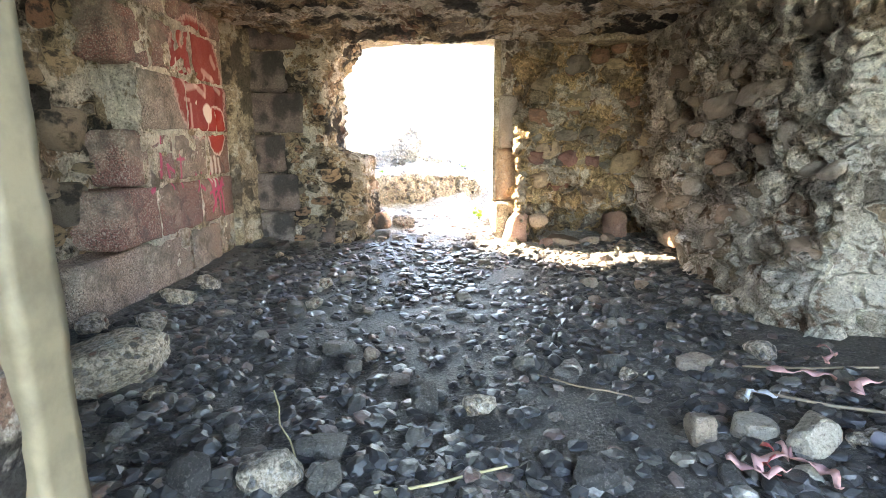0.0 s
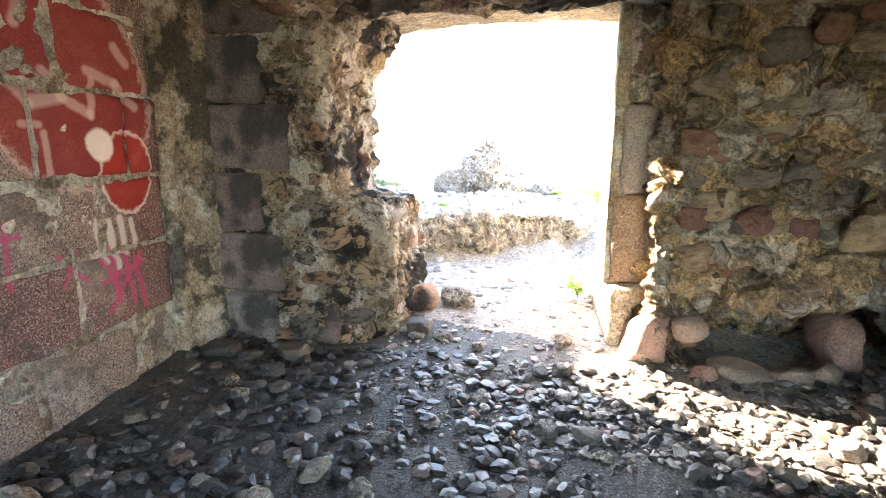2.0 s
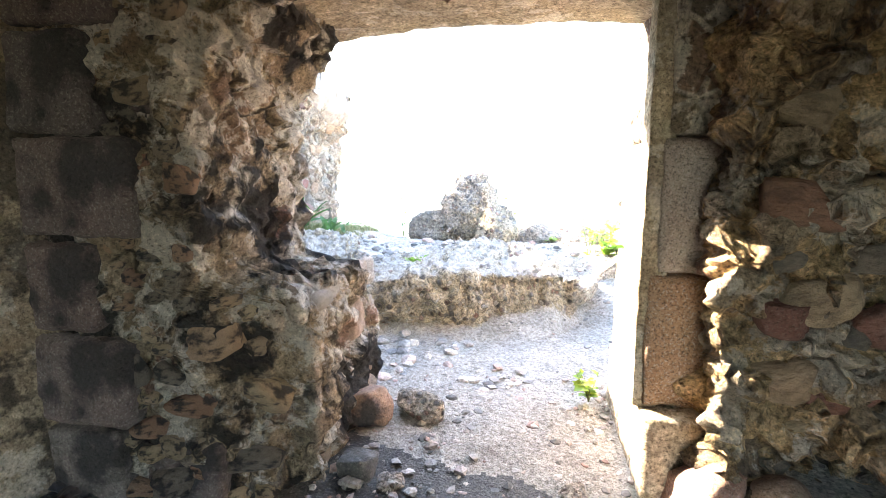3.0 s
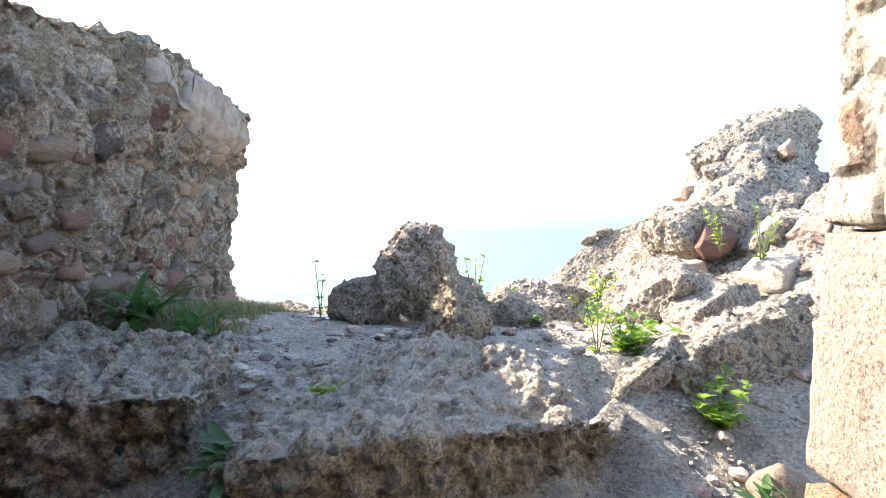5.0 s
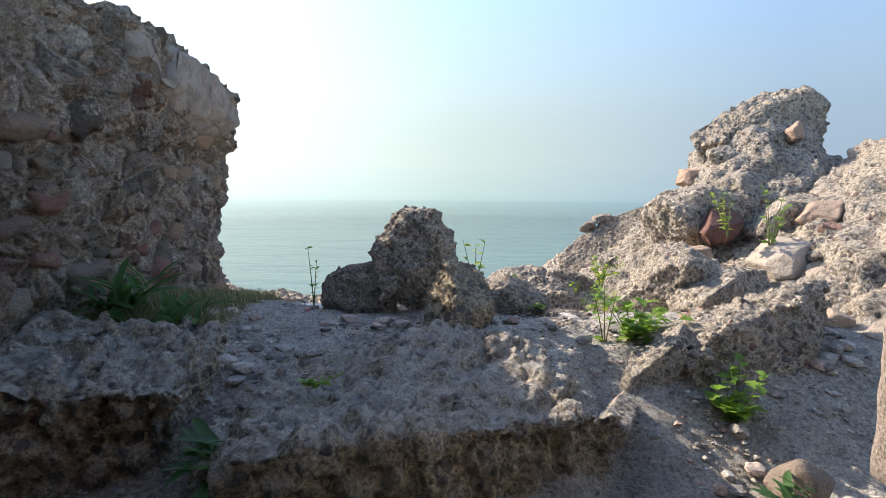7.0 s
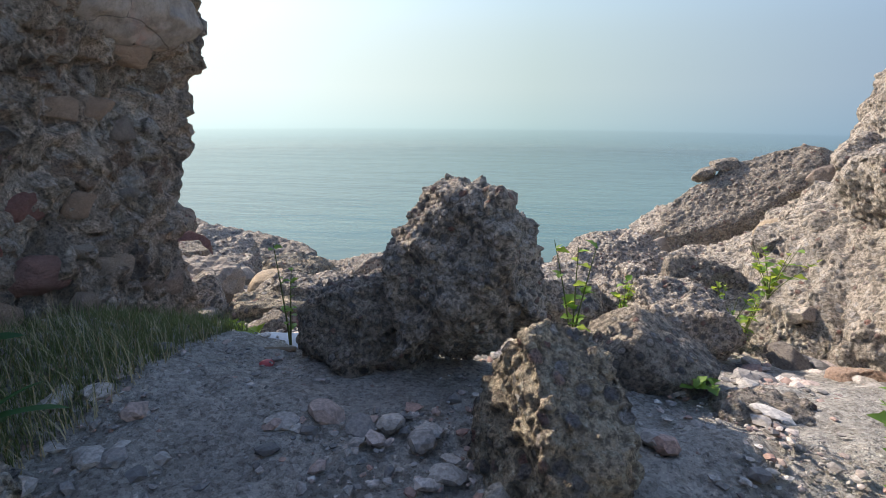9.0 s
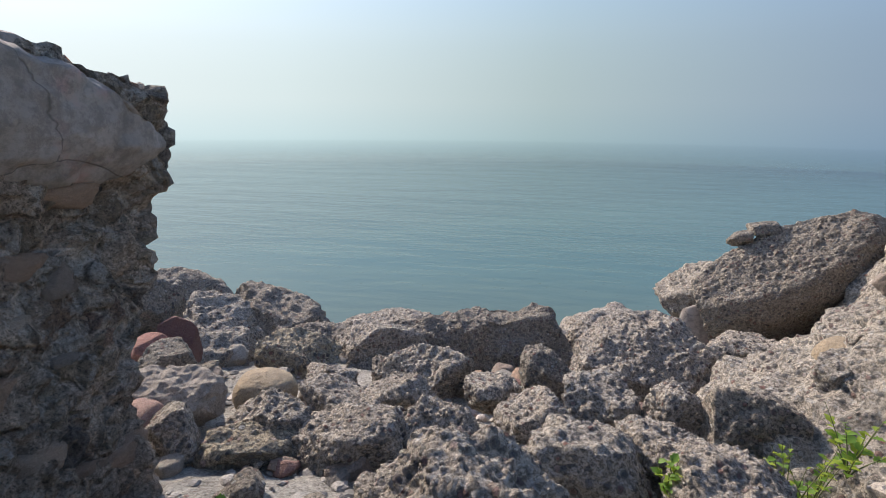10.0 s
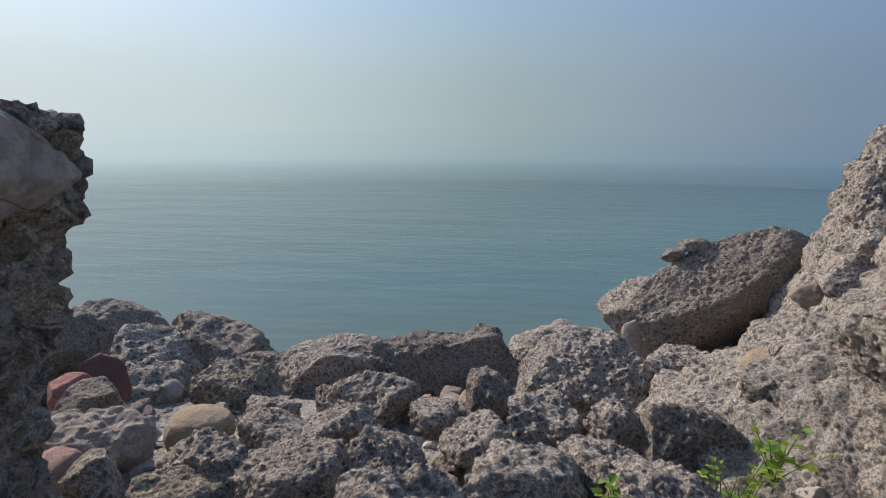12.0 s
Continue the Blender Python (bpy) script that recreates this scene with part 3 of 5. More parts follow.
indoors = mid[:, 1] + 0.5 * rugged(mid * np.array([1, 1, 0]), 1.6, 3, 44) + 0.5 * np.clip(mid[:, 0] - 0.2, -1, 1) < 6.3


def sheet(name, faces, material):
    used, back = np.unique(faces, return_inverse=True)
    return part(name, np_mesh(name, p3[used], back.reshape(faces.shape), material))


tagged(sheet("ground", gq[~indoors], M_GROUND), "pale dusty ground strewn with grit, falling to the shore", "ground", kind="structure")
tagged(sheet("floor", gq[indoors], M_FLOOR), "damp earth floor, colour darkened for indoor shade, strewn with grit", "floor", kind="structure")

sx = np.array([-2600, -600, -150, -40, 0, 40, 150, 600, 2600.0])
sy = np.array([19, 30, 60, 150, 500, 1500, 3600.0])
SX, SY = np.meshgrid(sx, sy, indexing="ij")
si = np.arange(SX.size).reshape(SX.shape)
sq = np.stack([si[:-1, :-1], si[1:, :-1], si[1:, 1:], si[:-1, 1:]], -1).reshape(-1, 4)
tagged(part("water", np_mesh("water", np.stack([SX.ravel(), SY.ravel(), np.full(SX.size, -4.0)], 1), sq, M_SEA)), "calm green-blue sea with fine ripples fading into haze", "sea", kind="structure")

# far haze, painted on glowing sheets that stand round the seaward side
n_arc, n_up = 48, 10
def arc(reach):
    return [(reach * math.sin(a), reach * math.cos(a), -4.5 + 100 * k / n_up) for a in (math.pi * (i / n_arc - 0.5) for i in range(n_arc + 1)) for k in range(n_up + 1)]
hq0 = [(i * (n_up + 1) + k, (i + 1) * (n_up + 1) + k, (i + 1) * (n_up + 1) + k + 1, i * (n_up + 1) + k + 1) for i in range(n_arc) for k in range(n_up)]
backdrop = tagged(part("backdrop", np_mesh("backdrop", arc(190), hq0, M_HAZE_GLOW)), "glowing sheet painted as pale sea haze along the far horizon", "haze", kind="structure")
tagged(part("backdrop", np_mesh("backdrop", arc(105), hq0, M_HAZE_GLOW_THIN)), "glowing sheet painted as thin sea haze over the open water", "haze", kind="structure")

# ---- the room ----
STONES = [rock("stone", (0.5, 0.5, 0.5), 40 + i, 2, None, 8, 0.05) for i in range(10)]


def pool(material, tag):
    """Ten stone shapes in one material, shared by all the pieces of a wall."""
    out = []
    for me in STONES:
        c = me.copy()
        c.name = tag
        c.materials.clear()
        c.materials.append(material)
        out.append(c)
    return out


def stud_wall(wall, meshes, count, place, sizes, rng, sink=0.1):
    """Sets stones into a wall, each a piece of its own. place(u, v) gives point and facing."""
    done, tries = [], 0
    while len(done) < count and tries < count * 30:
        tries += 1
        p, facing = place(rng.uniform(), rng.uniform())
        if p is None:
            continue
        s = rng.uniform(*sizes)
        if any((Vector(p) - o).length < 0.47 * (s + so) for o, so in done):
            continue
        done.append((Vector(p), s))
        m = Matrix.Translation(Vector(p) - Vector(facing) * sink * s) @ Vector(facing).to_track_quat("X", "Z").to_matrix().to_4x4() @ pose(0, 0, 0, rng.uniform(-14, 14), rng.uniform(-10, 10), rng.uniform(-12, 12))
        m = m @ Matrix.Diagonal((s * rng.uniform(0.5, 0.8), s * rng.uniform(1.0, 1.6), s * rng.uniform(0.55, 0.95), 1))
        part("stone", meshes[rng.randint(len(meshes))], wall, at=m)


P_TAN, P_SOOT, P_OUT, P_PALE = pool(M_STONE, "stone"), pool(M_STONE_SOOT, "stone"), pool(M_STONE_OUT, "stone"), pool(M_STONE_PALE, "stone")
rng = np.random.RandomState(11)

# left wall: a recessed rubble core, with granite blocks in front of it
wall_left = tagged(part("wall_left", mass("wall_left", (-3.4, 0.45, -0.3), (-2.55, 6.3, 2.75), 0.06, M_SOOTY, None, 0.16, 0.05, 0, seed=3)), "sooty rubble wall with broken granite block facing and red spray paint", "wall", kind="structure")
stud_wall(wall_left, P_SOOT, 80, lambda u, v: ((-2.56, 0.9 + 2.9 * u, 0.1 + 2.4 * v), (1, 0, 0)), (0.16, 0.46), rng, 0.12)


def granite_block(lo, hi, material, seed, wear=0.018):
    c = (np.array(lo) + np.array(hi)) / 2

    def chip(v):
        e = np.minimum(v - np.array(lo), np.array(hi) - v)
        s = np.sort(e, axis=1)
        k = np.clip(1 - s[:, 1] / 0.035, 0, 1) * 0.018
        return v + (c - v) / np.linalg.norm(c - v, axis=1, keepdims=True) * k[:, None]
    me = mass("granite_block", lo, hi, 0.035, material, chip, wear, 0.008, 0, seed=seed)
    me.transform(Matrix.Translation(-Vector(c)))
    return me, Matrix.Translation(c)


COURSES = (-0.12, 0.07, 0.51, 0.95, 1.38, 1.84, 2.28, 2.72)
JOINTS = ((3.1, 3.9, 4.7, 5.56), (3.08, 3.86, 4.58, 5.2, 5.56), (3.5, 4.1, 4.86, 5.56), (3.72, 4.44, 5.06, 5.56), (3.98, 4.72, 5.3, 5.56), (3.72, 4.2, 4.9, 5.56), (3.66, 4.5, 5.1, 5.56))
for i, cuts in enumerate(JOINTS):
    for a, b in zip(cuts[:-1], cuts[1:]):
        me, at = granite_block((-2.9, a + 0.008, COURSES[i] + 0.008), (-2.29 + rng.uniform(-0.012, 0.012), b - 0.008, COURSES[i + 1] - 0.008), M_BLOCK, rng.randint(999), 0.022)
        part("granite_block", me, wall_left, at=at)
part("mortar_bed", mass("mortar_bed", (-2.95, 3.95, -0.1), (-2.302, 5.6, 2.75), 0.05, M_LIME, None, 0.008, 0.01, seed=6), wall_left, "pale lime mortar between the blocks")
part("pilaster", mass("pilaster", (-2.8, 5.55, -0.1), (-2.2, 6.05, 2.75), 0.03, M_PLASTER, lambda v: v + np.stack([0.10 * smooth(v[:, 1], 5.6, 5.95) * (v[:, 0] > -2.5), 0 * v[:, 0], 0 * v[:, 0]], 1), 0.025, 0.012, seed=8), wall_left, "cracked cream plaster corner strip")


# left half of the front wall
def pier_shape(v):
    v = v.copy()
    x, y, z = v[:, 0], v[:, 1], v[:, 2]
    f = smooth(x, -2.0, -1.0)
    edge = np.interp(z, [-0.3, 0.2, 0.75, 1.08, 1.2, 1.9, 2.2, 2.45, 2.8], [0.04, 0.04, 0.03, -0.04, -0.34, -0.36, -0.34, -0.12, 0.05])
    edge = edge + 0.09 * rugged(np.stack([0 * x, 0.6 * y, z], 1), 2.6, 3, 77)
    v[:, 0] = x + f * edge
    back = smooth(y, 6.0, 6.7)
    v[:, 1] = y + back * np.interp(z, [-0.3, 0.75, 1.25, 2.8], [0.62, 0.55, 0.3, 0.2])
    v[:, 1] += 0.28 * smooth(x, -1.5, -0.95) * (1 - back)
    return v


wall_front_left = tagged(part("wall_front_left", mass("wall_front_left", (-3.4, 5.95, -0.3), (-0.97, 6.7, 2.75), 0.021, M_SOOTY, pier_shape, 0.08, 0.05, 0.03, 7, seed=21)), "sooty broken wall of granite blocks and rubble beside the opening", "wall", kind="structure")
for i in range(1, 7):
    w = (0.46, 0.52, 0.4, 0.62, 0.44, 0.58)[i - 1]
    x0 = -2.2
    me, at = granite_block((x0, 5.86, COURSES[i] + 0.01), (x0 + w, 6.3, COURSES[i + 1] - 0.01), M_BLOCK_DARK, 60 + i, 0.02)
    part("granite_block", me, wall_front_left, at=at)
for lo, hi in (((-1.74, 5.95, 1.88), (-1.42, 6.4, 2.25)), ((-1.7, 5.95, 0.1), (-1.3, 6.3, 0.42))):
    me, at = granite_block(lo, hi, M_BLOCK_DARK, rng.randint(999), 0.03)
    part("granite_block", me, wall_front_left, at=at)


def on_pier(u, v):
    x, z = -1.75 + 0.6 * u, 0.1 + 2.3 * v
    if x > -1.4 and z > 1.1:
        return None, None
    if x < -1.4:
        return (x, 5.94, z), (0, -1, 0)
    return (x, 5.96 + 0.55 * (x + 1.4), z), (0.3, -0.95, 0)


stud_wall(wall_front_left, P_SOOT, 90, on_pier, (0.09, 0.3), rng, 0.1)
stud_wall(wall_front_left, P_PALE, 46, lambda u, v: ((-0.97, 6.35 + 0.95 * u, 0.1 + 0.95 * v), (1, 0, 0)), (0.12, 0.34), rng, 0.14)
stud_wall(wall_front_left, P_PALE, 26, lambda u, v: ((-1.36, 6.4 + 0.5 * u, 1.15 + 1.3 * v), (1, 0, 0)), (0.1, 0.3), rng, 0.2)


# right half of the front wall, hollowed out at its foot
def right_front(v):
    v = v.copy()
    x, y, z = v[:, 0], v[:, 1], v[:, 2]
    front = 1 - smooth(y, 6.1, 6.6)
    hollow = smooth(x, 1.15, 1.4) * (1 - smooth(x, 2.75, 2.95)) * (1 - smooth(z, 0.42, 0.6))
    v[:, 1] = y + front * (0.55 * hollow + 0.10 * np.interp(z, [0, 0.6, 1.2, 2.2, 2.8], [0.3, 0.2, 0.6, 0.2, -0.6]) - 0.10 * (1 - smooth(x, 0.7, 1.2)) * (z < 0.55))
    v[:, 1] += front * (0.16 * rugged(np.stack([x, 0 * x, z * 1.8], 1), 2.6, 3, 31) + 0.13 * crag(np.stack([x * 0.8, 0 * x, z * 1.7], 1), 3.2, 3, 34))
    return v


wall_front_right = tagged(part("wall_front_right", mass("wall_front_right", (0.9, 6.12, -0.3), (3.6, 7.3, 2.75), 0.024, M_TAN, right_front, 0.09, 0.07, 0.06, 4, seed=33)), "tan rubble wall with weathered stones and a hollow at its foot", "wall", kind="structure")


def on_right(u, v):
    x, z = 1.08 + 1.6 * u, 0.12 + 2.25 * v
    if x > 1.1 and z < 0.62:
        return None, None
    return (x, 6.2 + 0.05 * math.sin(z * 4), z), (0, -1, 0)


stud_wall(wall_front_right, P_TAN, 80, on_right, (0.1, 0.4), rng, 0.0)
part("red_stone", rock("red_stone", (0.16, 0.09, 0.1), 5, 3, M_REDSTONE), wall_front_right, at=pose(1.12, 6.17, 1.13, 0, 12, 0))
part("red_stone", rock("red_stone", (0.13, 0.09, 0.1), 6, 3, M_REDSTONE), wall_front_right, at=pose(1.5, 6.14, 1.12, 0, -30, 0))
part("red_stone", rock("red_stone", (0.11, 0.09, 0.09), 7, 3, M_REDSTONE), wall_front_right, at=pose(1.78, 6.14, 1.08))
part("foundation_stone", rock("foundation_stone", (0.2, 0.22, 0.27), 9, 3, M_PINK), wall_front_right, "pink granite boulder at the foot", at=pose(0.92, 6.2, 0.24))
part("foundation_stone", rock("foundation_stone", (0.13, 0.12, 0.1), 10, 3, M_STONE_PALE, round_=0.7), wall_front_right, at=pose(1.15, 6.08, 0.38))
part("foundation_stone", rock("foundation_stone", (0.16, 0.3, 0.27), 14, 3, M_PINK), wall_front_right, "pink granite boulder in the hollow", at=pose(2.15, 6.35, 0.2))

# the right jamb of the opening: dressed stones with a plaster edge
jamb = tagged(new("door_jamb"), "opening jamb of orange and pink granite under flaking pale plaster", "jamb", kind="structure")
for lo, hi, m, l in (((0.66, 6.32, -0.2), (1.0, 7.42, 0.56), M_SLAB, "pale plastered sill block"), ((0.66, 6.42, 0.57), (1.1, 7.4, 1.22), M_BRICKSTONE, "orange granite"),
                     ((0.685, 6.42, 1.23), (1.1, 7.43, 1.86), M_JAMB_PINK, "pink granite"), ((0.70, 6.42, 1.87), (1.1, 7.46, 2.75), M_LIME, "white plaster")):
    me, at = granite_block(lo, hi, m, rng.randint(999), 0.02)
    part("jamb_stone", me, jamb, l, at)
part("plaster_edge", mass("plaster_edge", (0.62, 6.46, 0.56), (0.73, 6.62, 2.56), 0.025, M_SLAB, None, 0.015, 0.008, seed=4), jamb, "upright strip of cream plaster")


# right wall, lime-washed rubble, and the darker wall nearer the door
def right_wall(v):
    v = v.copy()
    x, y, z = v[:, 0], v[:, 1], v[:, 2]
    f = 1 - smooth(x, 2.4, 2.9)
    v[:, 0] = x + f * (0.22 * rugged(np.stack([0 * y, y, z], 1), 1.9, 3, 12) + 0.35 * (1 - smooth(z, 0.05, 0.55)) * smooth(y, 4.5, 5.3) - 0.10 * (1 - smooth(z, 0.2, 0.6)) * (1 - smooth(y, 3.4, 4.2)))
    return v


wall_right = tagged(part("wall_right", mass("wall_right", (2.34, 2.95, -0.3), (3.6, 6.25, 2.75), 0.03, M_LIME, right_wall, 0.12, 0.07, 0.06, 4.5, seed=44)), "rough rubble wall washed with crumbling white lime", "wall", kind="structure")
stud_wall(wall_right, P_PALE, 70, lambda u, v: ((2.36, 3.05 + 2.5 * u, 0.12 + 2.3 * v), (-1, 0, 0)), (0.1, 0.34), rng, 0.02)
wall_right_near = tagged(part("wall_right_near", mass("wall_right_near", (2.75, -1.7, -0.3), (3.6, 3.0, 2.75), 0.06, M_TAN, None, 0.12, 0.04, seed=51)), "brown rubble wall in deep shade", "wall", kind="structure")
stud_wall(wall_right_near, P_TAN, 34, lambda u, v: ((2.74, 0.9 + 2.0 * u, 0.15 + 2.3 * v), (-1, 0, 0)), (0.18, 0.4), rng, 0.05)

# back wall where the walk begins; unseen pieces added to shape skylight from behind
for lo, hi in (((-3.0, -1.9, -0.3), (-0.7, -1.6, 2.75)), ((-3.0, 0.42, -0.3), (-0.66, 0.74, 2.75)), ((-0.95, -1.6, -0.3), (-0.7, 0.44, 2.75)), ((-0.72, -1.9, -0.3), (0.3, -1.6, 2.75))):
    tagged(part("wall_back", mass("wall_back", lo, hi, 0.06, M_SOOTY, None, 0.02, 0.02, seed=rng.randint(99))), "dark rubble wall beside the way in, unseen pieces added to shape rear light", "wall", kind="structure")
tagged(part("door_post", mass("door_post", (-0.72, 0.71, -0.05), (-0.625, 0.80, 2.2), 0.02, M_POST, None, 0.008, 0.004, seed=77)), "door post with flaking cream paint", "door post", kind="structure")


# ceiling and the slab over the opening
def sag(v):
    v = v.copy()
    low = v[:, 2] < 2.6
    v[:, 2] = v[:, 2] + low * (0.10 * rugged(v, 1.3, 3, 5) - 0.06 * smooth(v[:, 1], 5.2, 6.0) + 0.12 * (1 - smooth(v[:, 1], 2.5, 5.0)))
    return v


# Stops short behind the start, out of view, to let skylight in.
tagged(part("ceiling", mass("ceiling", (-3.5, -0.45, 2.5), (3.6, 6.12, 3.0), 0.045, M_SOOTY, sag, 0.03, 0.03, 0.03, 9, seed=61)), "low ceiling of sooty pebbly concrete", "ceiling", kind="structure")


def arch(v):
    v = v.copy()
    low = v[:, 2] < 2.62
    v[:, 2] = v[:, 2] - low * 0.16 * np.clip(np.abs(v[:, 0] + 0.12) - 0.45, 0, 1) ** 1.4
    return v


tagged(part("lintel", mass("lintel", (-3.4, 6.0, 2.57), (3.6, 7.2, 3.0), 0.035, M_SLAB, arch, 0.025, 0.012, seed=66)), "pale plastered slab over the opening, cracked along its edge", "lintel", kind="structure")


# ---- outside: the broken wall to the left ----
def ruin_shape(v):
    v = v.copy()
    x, y, z = v[:, 0], v[:, 1], v[:, 2]
    top = np.interp(y, [7.0, 8.3, 8.8, 9.1, 10.3, 10.95, 11.3, 12.0, 12.3], [2.5, 2.66, 2.94, 3.12, 3.2, 3.23, 3.12, 2.96, 2.83])
    v[:, 2] = np.where(z > 0.4, 0.4 + (z - 0.4) * (top - 0.4) / 2.7, z)
    z = v[:, 2]
    far = smooth(y, 10.3, 12.3)
    end = np.interp(z, [0.2, 0.9, 1.35, 1.7, 2.1, 2.25, 2.6, 2.88, 3.1], [-0.62, -0.55, -0.36, -0.16, -0.08, 0.0, 0.16, 0.1, -0.15])
    v[:, 1] = y + far * end
    face = smooth(x, -3.6, -2.95)
    inset = np.interp(z, [0.3, 1.0, 1.7, 2.15, 2.4, 3.2], [0.14, 0.06, -0.06, -0.12, 0.0, 0.0])
    v[:, 0] = x + face * (inset * (0.35 + 0.65 * smooth(y, 9.5, 11.0)) + 0.12 * rugged(np.stack([0 * y, y, z], 1), 1.5, 3, 4))
    return v


ruin = tagged(part("ruined_wall", mass("ruined_wall", (-4.7, 7.2, -0.2), (-2.95, 12.3, 3.1), 0.032, M_RUIN, ruin_shape, 0.09, 0.06, 0.05, 5, seed=71)), "ruined rubble wall with an overhanging concrete top and eroded base", "ruined wall")


def on_ruin(u, v):
    y, z = 8.9 + 2.8 * u, 0.7 + 1.65 * v
    back = np.interp(z, [0.3, 1.0, 1.7, 2.15, 2.4], [0.14, 0.06, -0.06, -0.12, 0.0]) * (0.35 + 0.65 * float(smooth(np.array(y), 9.5, 11.0)))
    return (-2.95 + back, y, z), (1, 0, 0)


stud_wall(ruin, P_OUT, 46, on_ruin, (0.1, 0.42), rng, 0.2)
stud_wall(ruin, P_OUT, 22, lambda u, v: ((-3.1 - 0.9 * u, 11.42 + 0.5 * v, 0.6 + 1.5 * v), (0.35, 0.93, 0)), (0.12, 0.32), rng, 0.12)


def plate_shape(v):
    v = v.copy()
    y, z = v[:, 1].copy(), v[:, 2].copy()
    low = np.interp(y, [10.35, 10.6, 11.0, 11.4, 12.0, 12.4], [0.42, 0.36, 0.2, 0.06, -0.02, 0.06])
    high = np.interp(y, [10.35, 10.55, 10.62, 10.8, 10.9, 11.3, 12.0, 12.4], [0.0, 0.03, -0.3, -0.32, 0.05, -0.02, -0.15, -0.4])
    k = (z - 2.32) / 0.78
    rag = 0.09 * rugged(np.stack([0 * y, y, z], 1), 4, 3, 15)
    v[:, 2] = z + (1 - k) * (low + rag) + k * (high + 0.5 * rag)
    rim = np.minimum(np.minimum(k, 1 - k) * 0.8, np.minimum(y - 10.35, 12.46 - y))
    out = smooth(v[:, 0], -3.2, -2.9)
    v[:, 0] = v[:, 0] - out * (0.13 * (1 - smooth(rim, 0.0, 0.09)) + 0.28 * smooth(y, 12.1, 12.48))
    v[:, 1] = y + 1.2 * rag * smooth(y, 12.0, 12.3) + smooth(y, 11.5, 12.46) * (-0.04 - 0.42 * np.abs(k - 0.5) ** 2 * 4)
    v[:, 0] -= out * 0.16 * (1 - smooth(k, 0.0, 0.45))
    return v


part("concrete_face", mass("concrete_face", (-3.3, 10.35, 2.32), (-2.78, 12.46, 3.16), 0.024, M_FACE, plate_shape, 0.03, 0.018, 0.0, seed=73), ruin, "smooth grey concrete facing, broken at its edges, with faint red marks")
part("pilaster", mass("pilaster", (-3.4, 8.15, 0.2), (-2.94, 8.85, 2.3), 0.035, M_PLASTER, None, 0.03, 0.01, seed=75), ruin, "plastered pier with black stones showing through")

# ---- outside: ledge and boulders by the way out ----
def slab_shape(v):
    v = v.copy()
    x, y, z = v[:, 0], v[:, 1], v[:, 2]
    up = smooth(z, 0.0, 0.7)
    v[:, 2] = z + up * (0.10 * smooth(y, -0.4, 0.5) - 0.16 * smooth(np.abs(x), 0.75, 1.05))
    v[:, 1] = y - 0.12 * up * (1 - smooth(y, -0.5, 0.2)) + 0.2 * smooth(np.abs(x), 0.7, 1.05) * (1 - smooth(y, -0.4, 0.2))
    v[:, 0] = x + (1 - up) * -0.15 * (1 - smooth(x, -1.0, -0.4))
    return v


ledge = tagged(part("concrete_slab", mass("concrete_slab", (-1.02, -0.5, -0.1), (1.02, 0.55, 0.60), 0.022, M_LEDGE, slab_shape, 0.15, 0.055, 0.03, 11, seed=81), at=pose(-0.5, 9.05, 0.16, 0, -3, 13)), "long pebbly concrete slab lying across the way out", "rock")
tagged(part("concrete_slab", mass("concrete_slab", (-0.95, -0.42, -0.1), (0.85, 0.5, 0.8), 0.026, M_LEDGE, slab_shape, 0.2, 0.07, 0.035, 9, seed=82), at=pose(-2.55, 8.95, 0.1, 0, 0, 10)), "broken block of weathered pebbly concrete", "rock")


def boulder(x, y, z, half, seed, material, label, turn=(0, 0, 0), level=4, cuts=14, rough=0.07, pebble=0.0, grain=14, round_=0.0, name="boulder", group=""):
    if len(label.split()) < 4:
        label += " among the fallen rubble"
    return tagged(part(name, rock(name, half, seed, level, material, cuts, rough, pebble, grain, round_), at=pose(x, y, z, *turn)), label, "rock", group)


boulder(-1.62, 8.02, 0.28, (0.42, 0.26, 0.2), 121, M_LOOSE_PALE, "pale flat-topped block lying at the sill", (0, 4, 10), 5, 5, 0.05)
boulder(-2.1, 7.7, 0.34, (0.3, 0.24, 0.26), 122, M_PINK, "brown broken block lying at the sill", (0, 0, 40), 5, 6, 0.06)
PEBBLY = dict(pebble=0.032, grain=12)
boulder(-0.66, 10.88, 1.24, (0.46, 0.42, 0.56), 101, M_CONC, "upright boulder of pebbly concrete balanced on others", (0, 0, 20), 6, 22, 0.12, 0.03, 15)
boulder(-1.15, 10.9, 0.84, (0.4, 0.4, 0.44), 102, M_CONC_DARK, "dark pebbly concrete boulder propping another", (0, 0, 0), 6, 18, 0.12, 0.02, 16)
boulder(-0.3, 10.02, 0.79, (0.25, 0.3, 0.52), 103, M_CONC_BROWN, "wedge of pebbly concrete standing on end", (14, 6, 14), 6, 3, 0.08, 0.025, 16)
boulder(0.2, 10.85, 0.74, (0.36, 0.2, 0.3), 104, M_CONC_DARK, "grey concrete slab leaning on rubble", (0, 22, -12), 4, 9, 0.03)
# right-hand rubble, near the way out
boulder(1.9, 10.1, 0.66, (0.86, 0.5, 0.42), 105, M_CONC_PALE, "large block of pale pebbly concrete", (6, -14, 12), 6, 9, 0.09, 0.045, 10)
boulder(1.12, 9.72, 0.68, (0.42, 0.16, 0.14), 106, M_CONC_PALE, "tilted concrete edge block", (0, -34, 14), 4, 9, 0.06)
boulder(1.97, 11.4, 0.95, (0.56, 0.45, 0.36), 107, M_CONC, "mound of pebbly concrete", (0, 0, 0), 5, 12, 0.08, 0.03, 10)
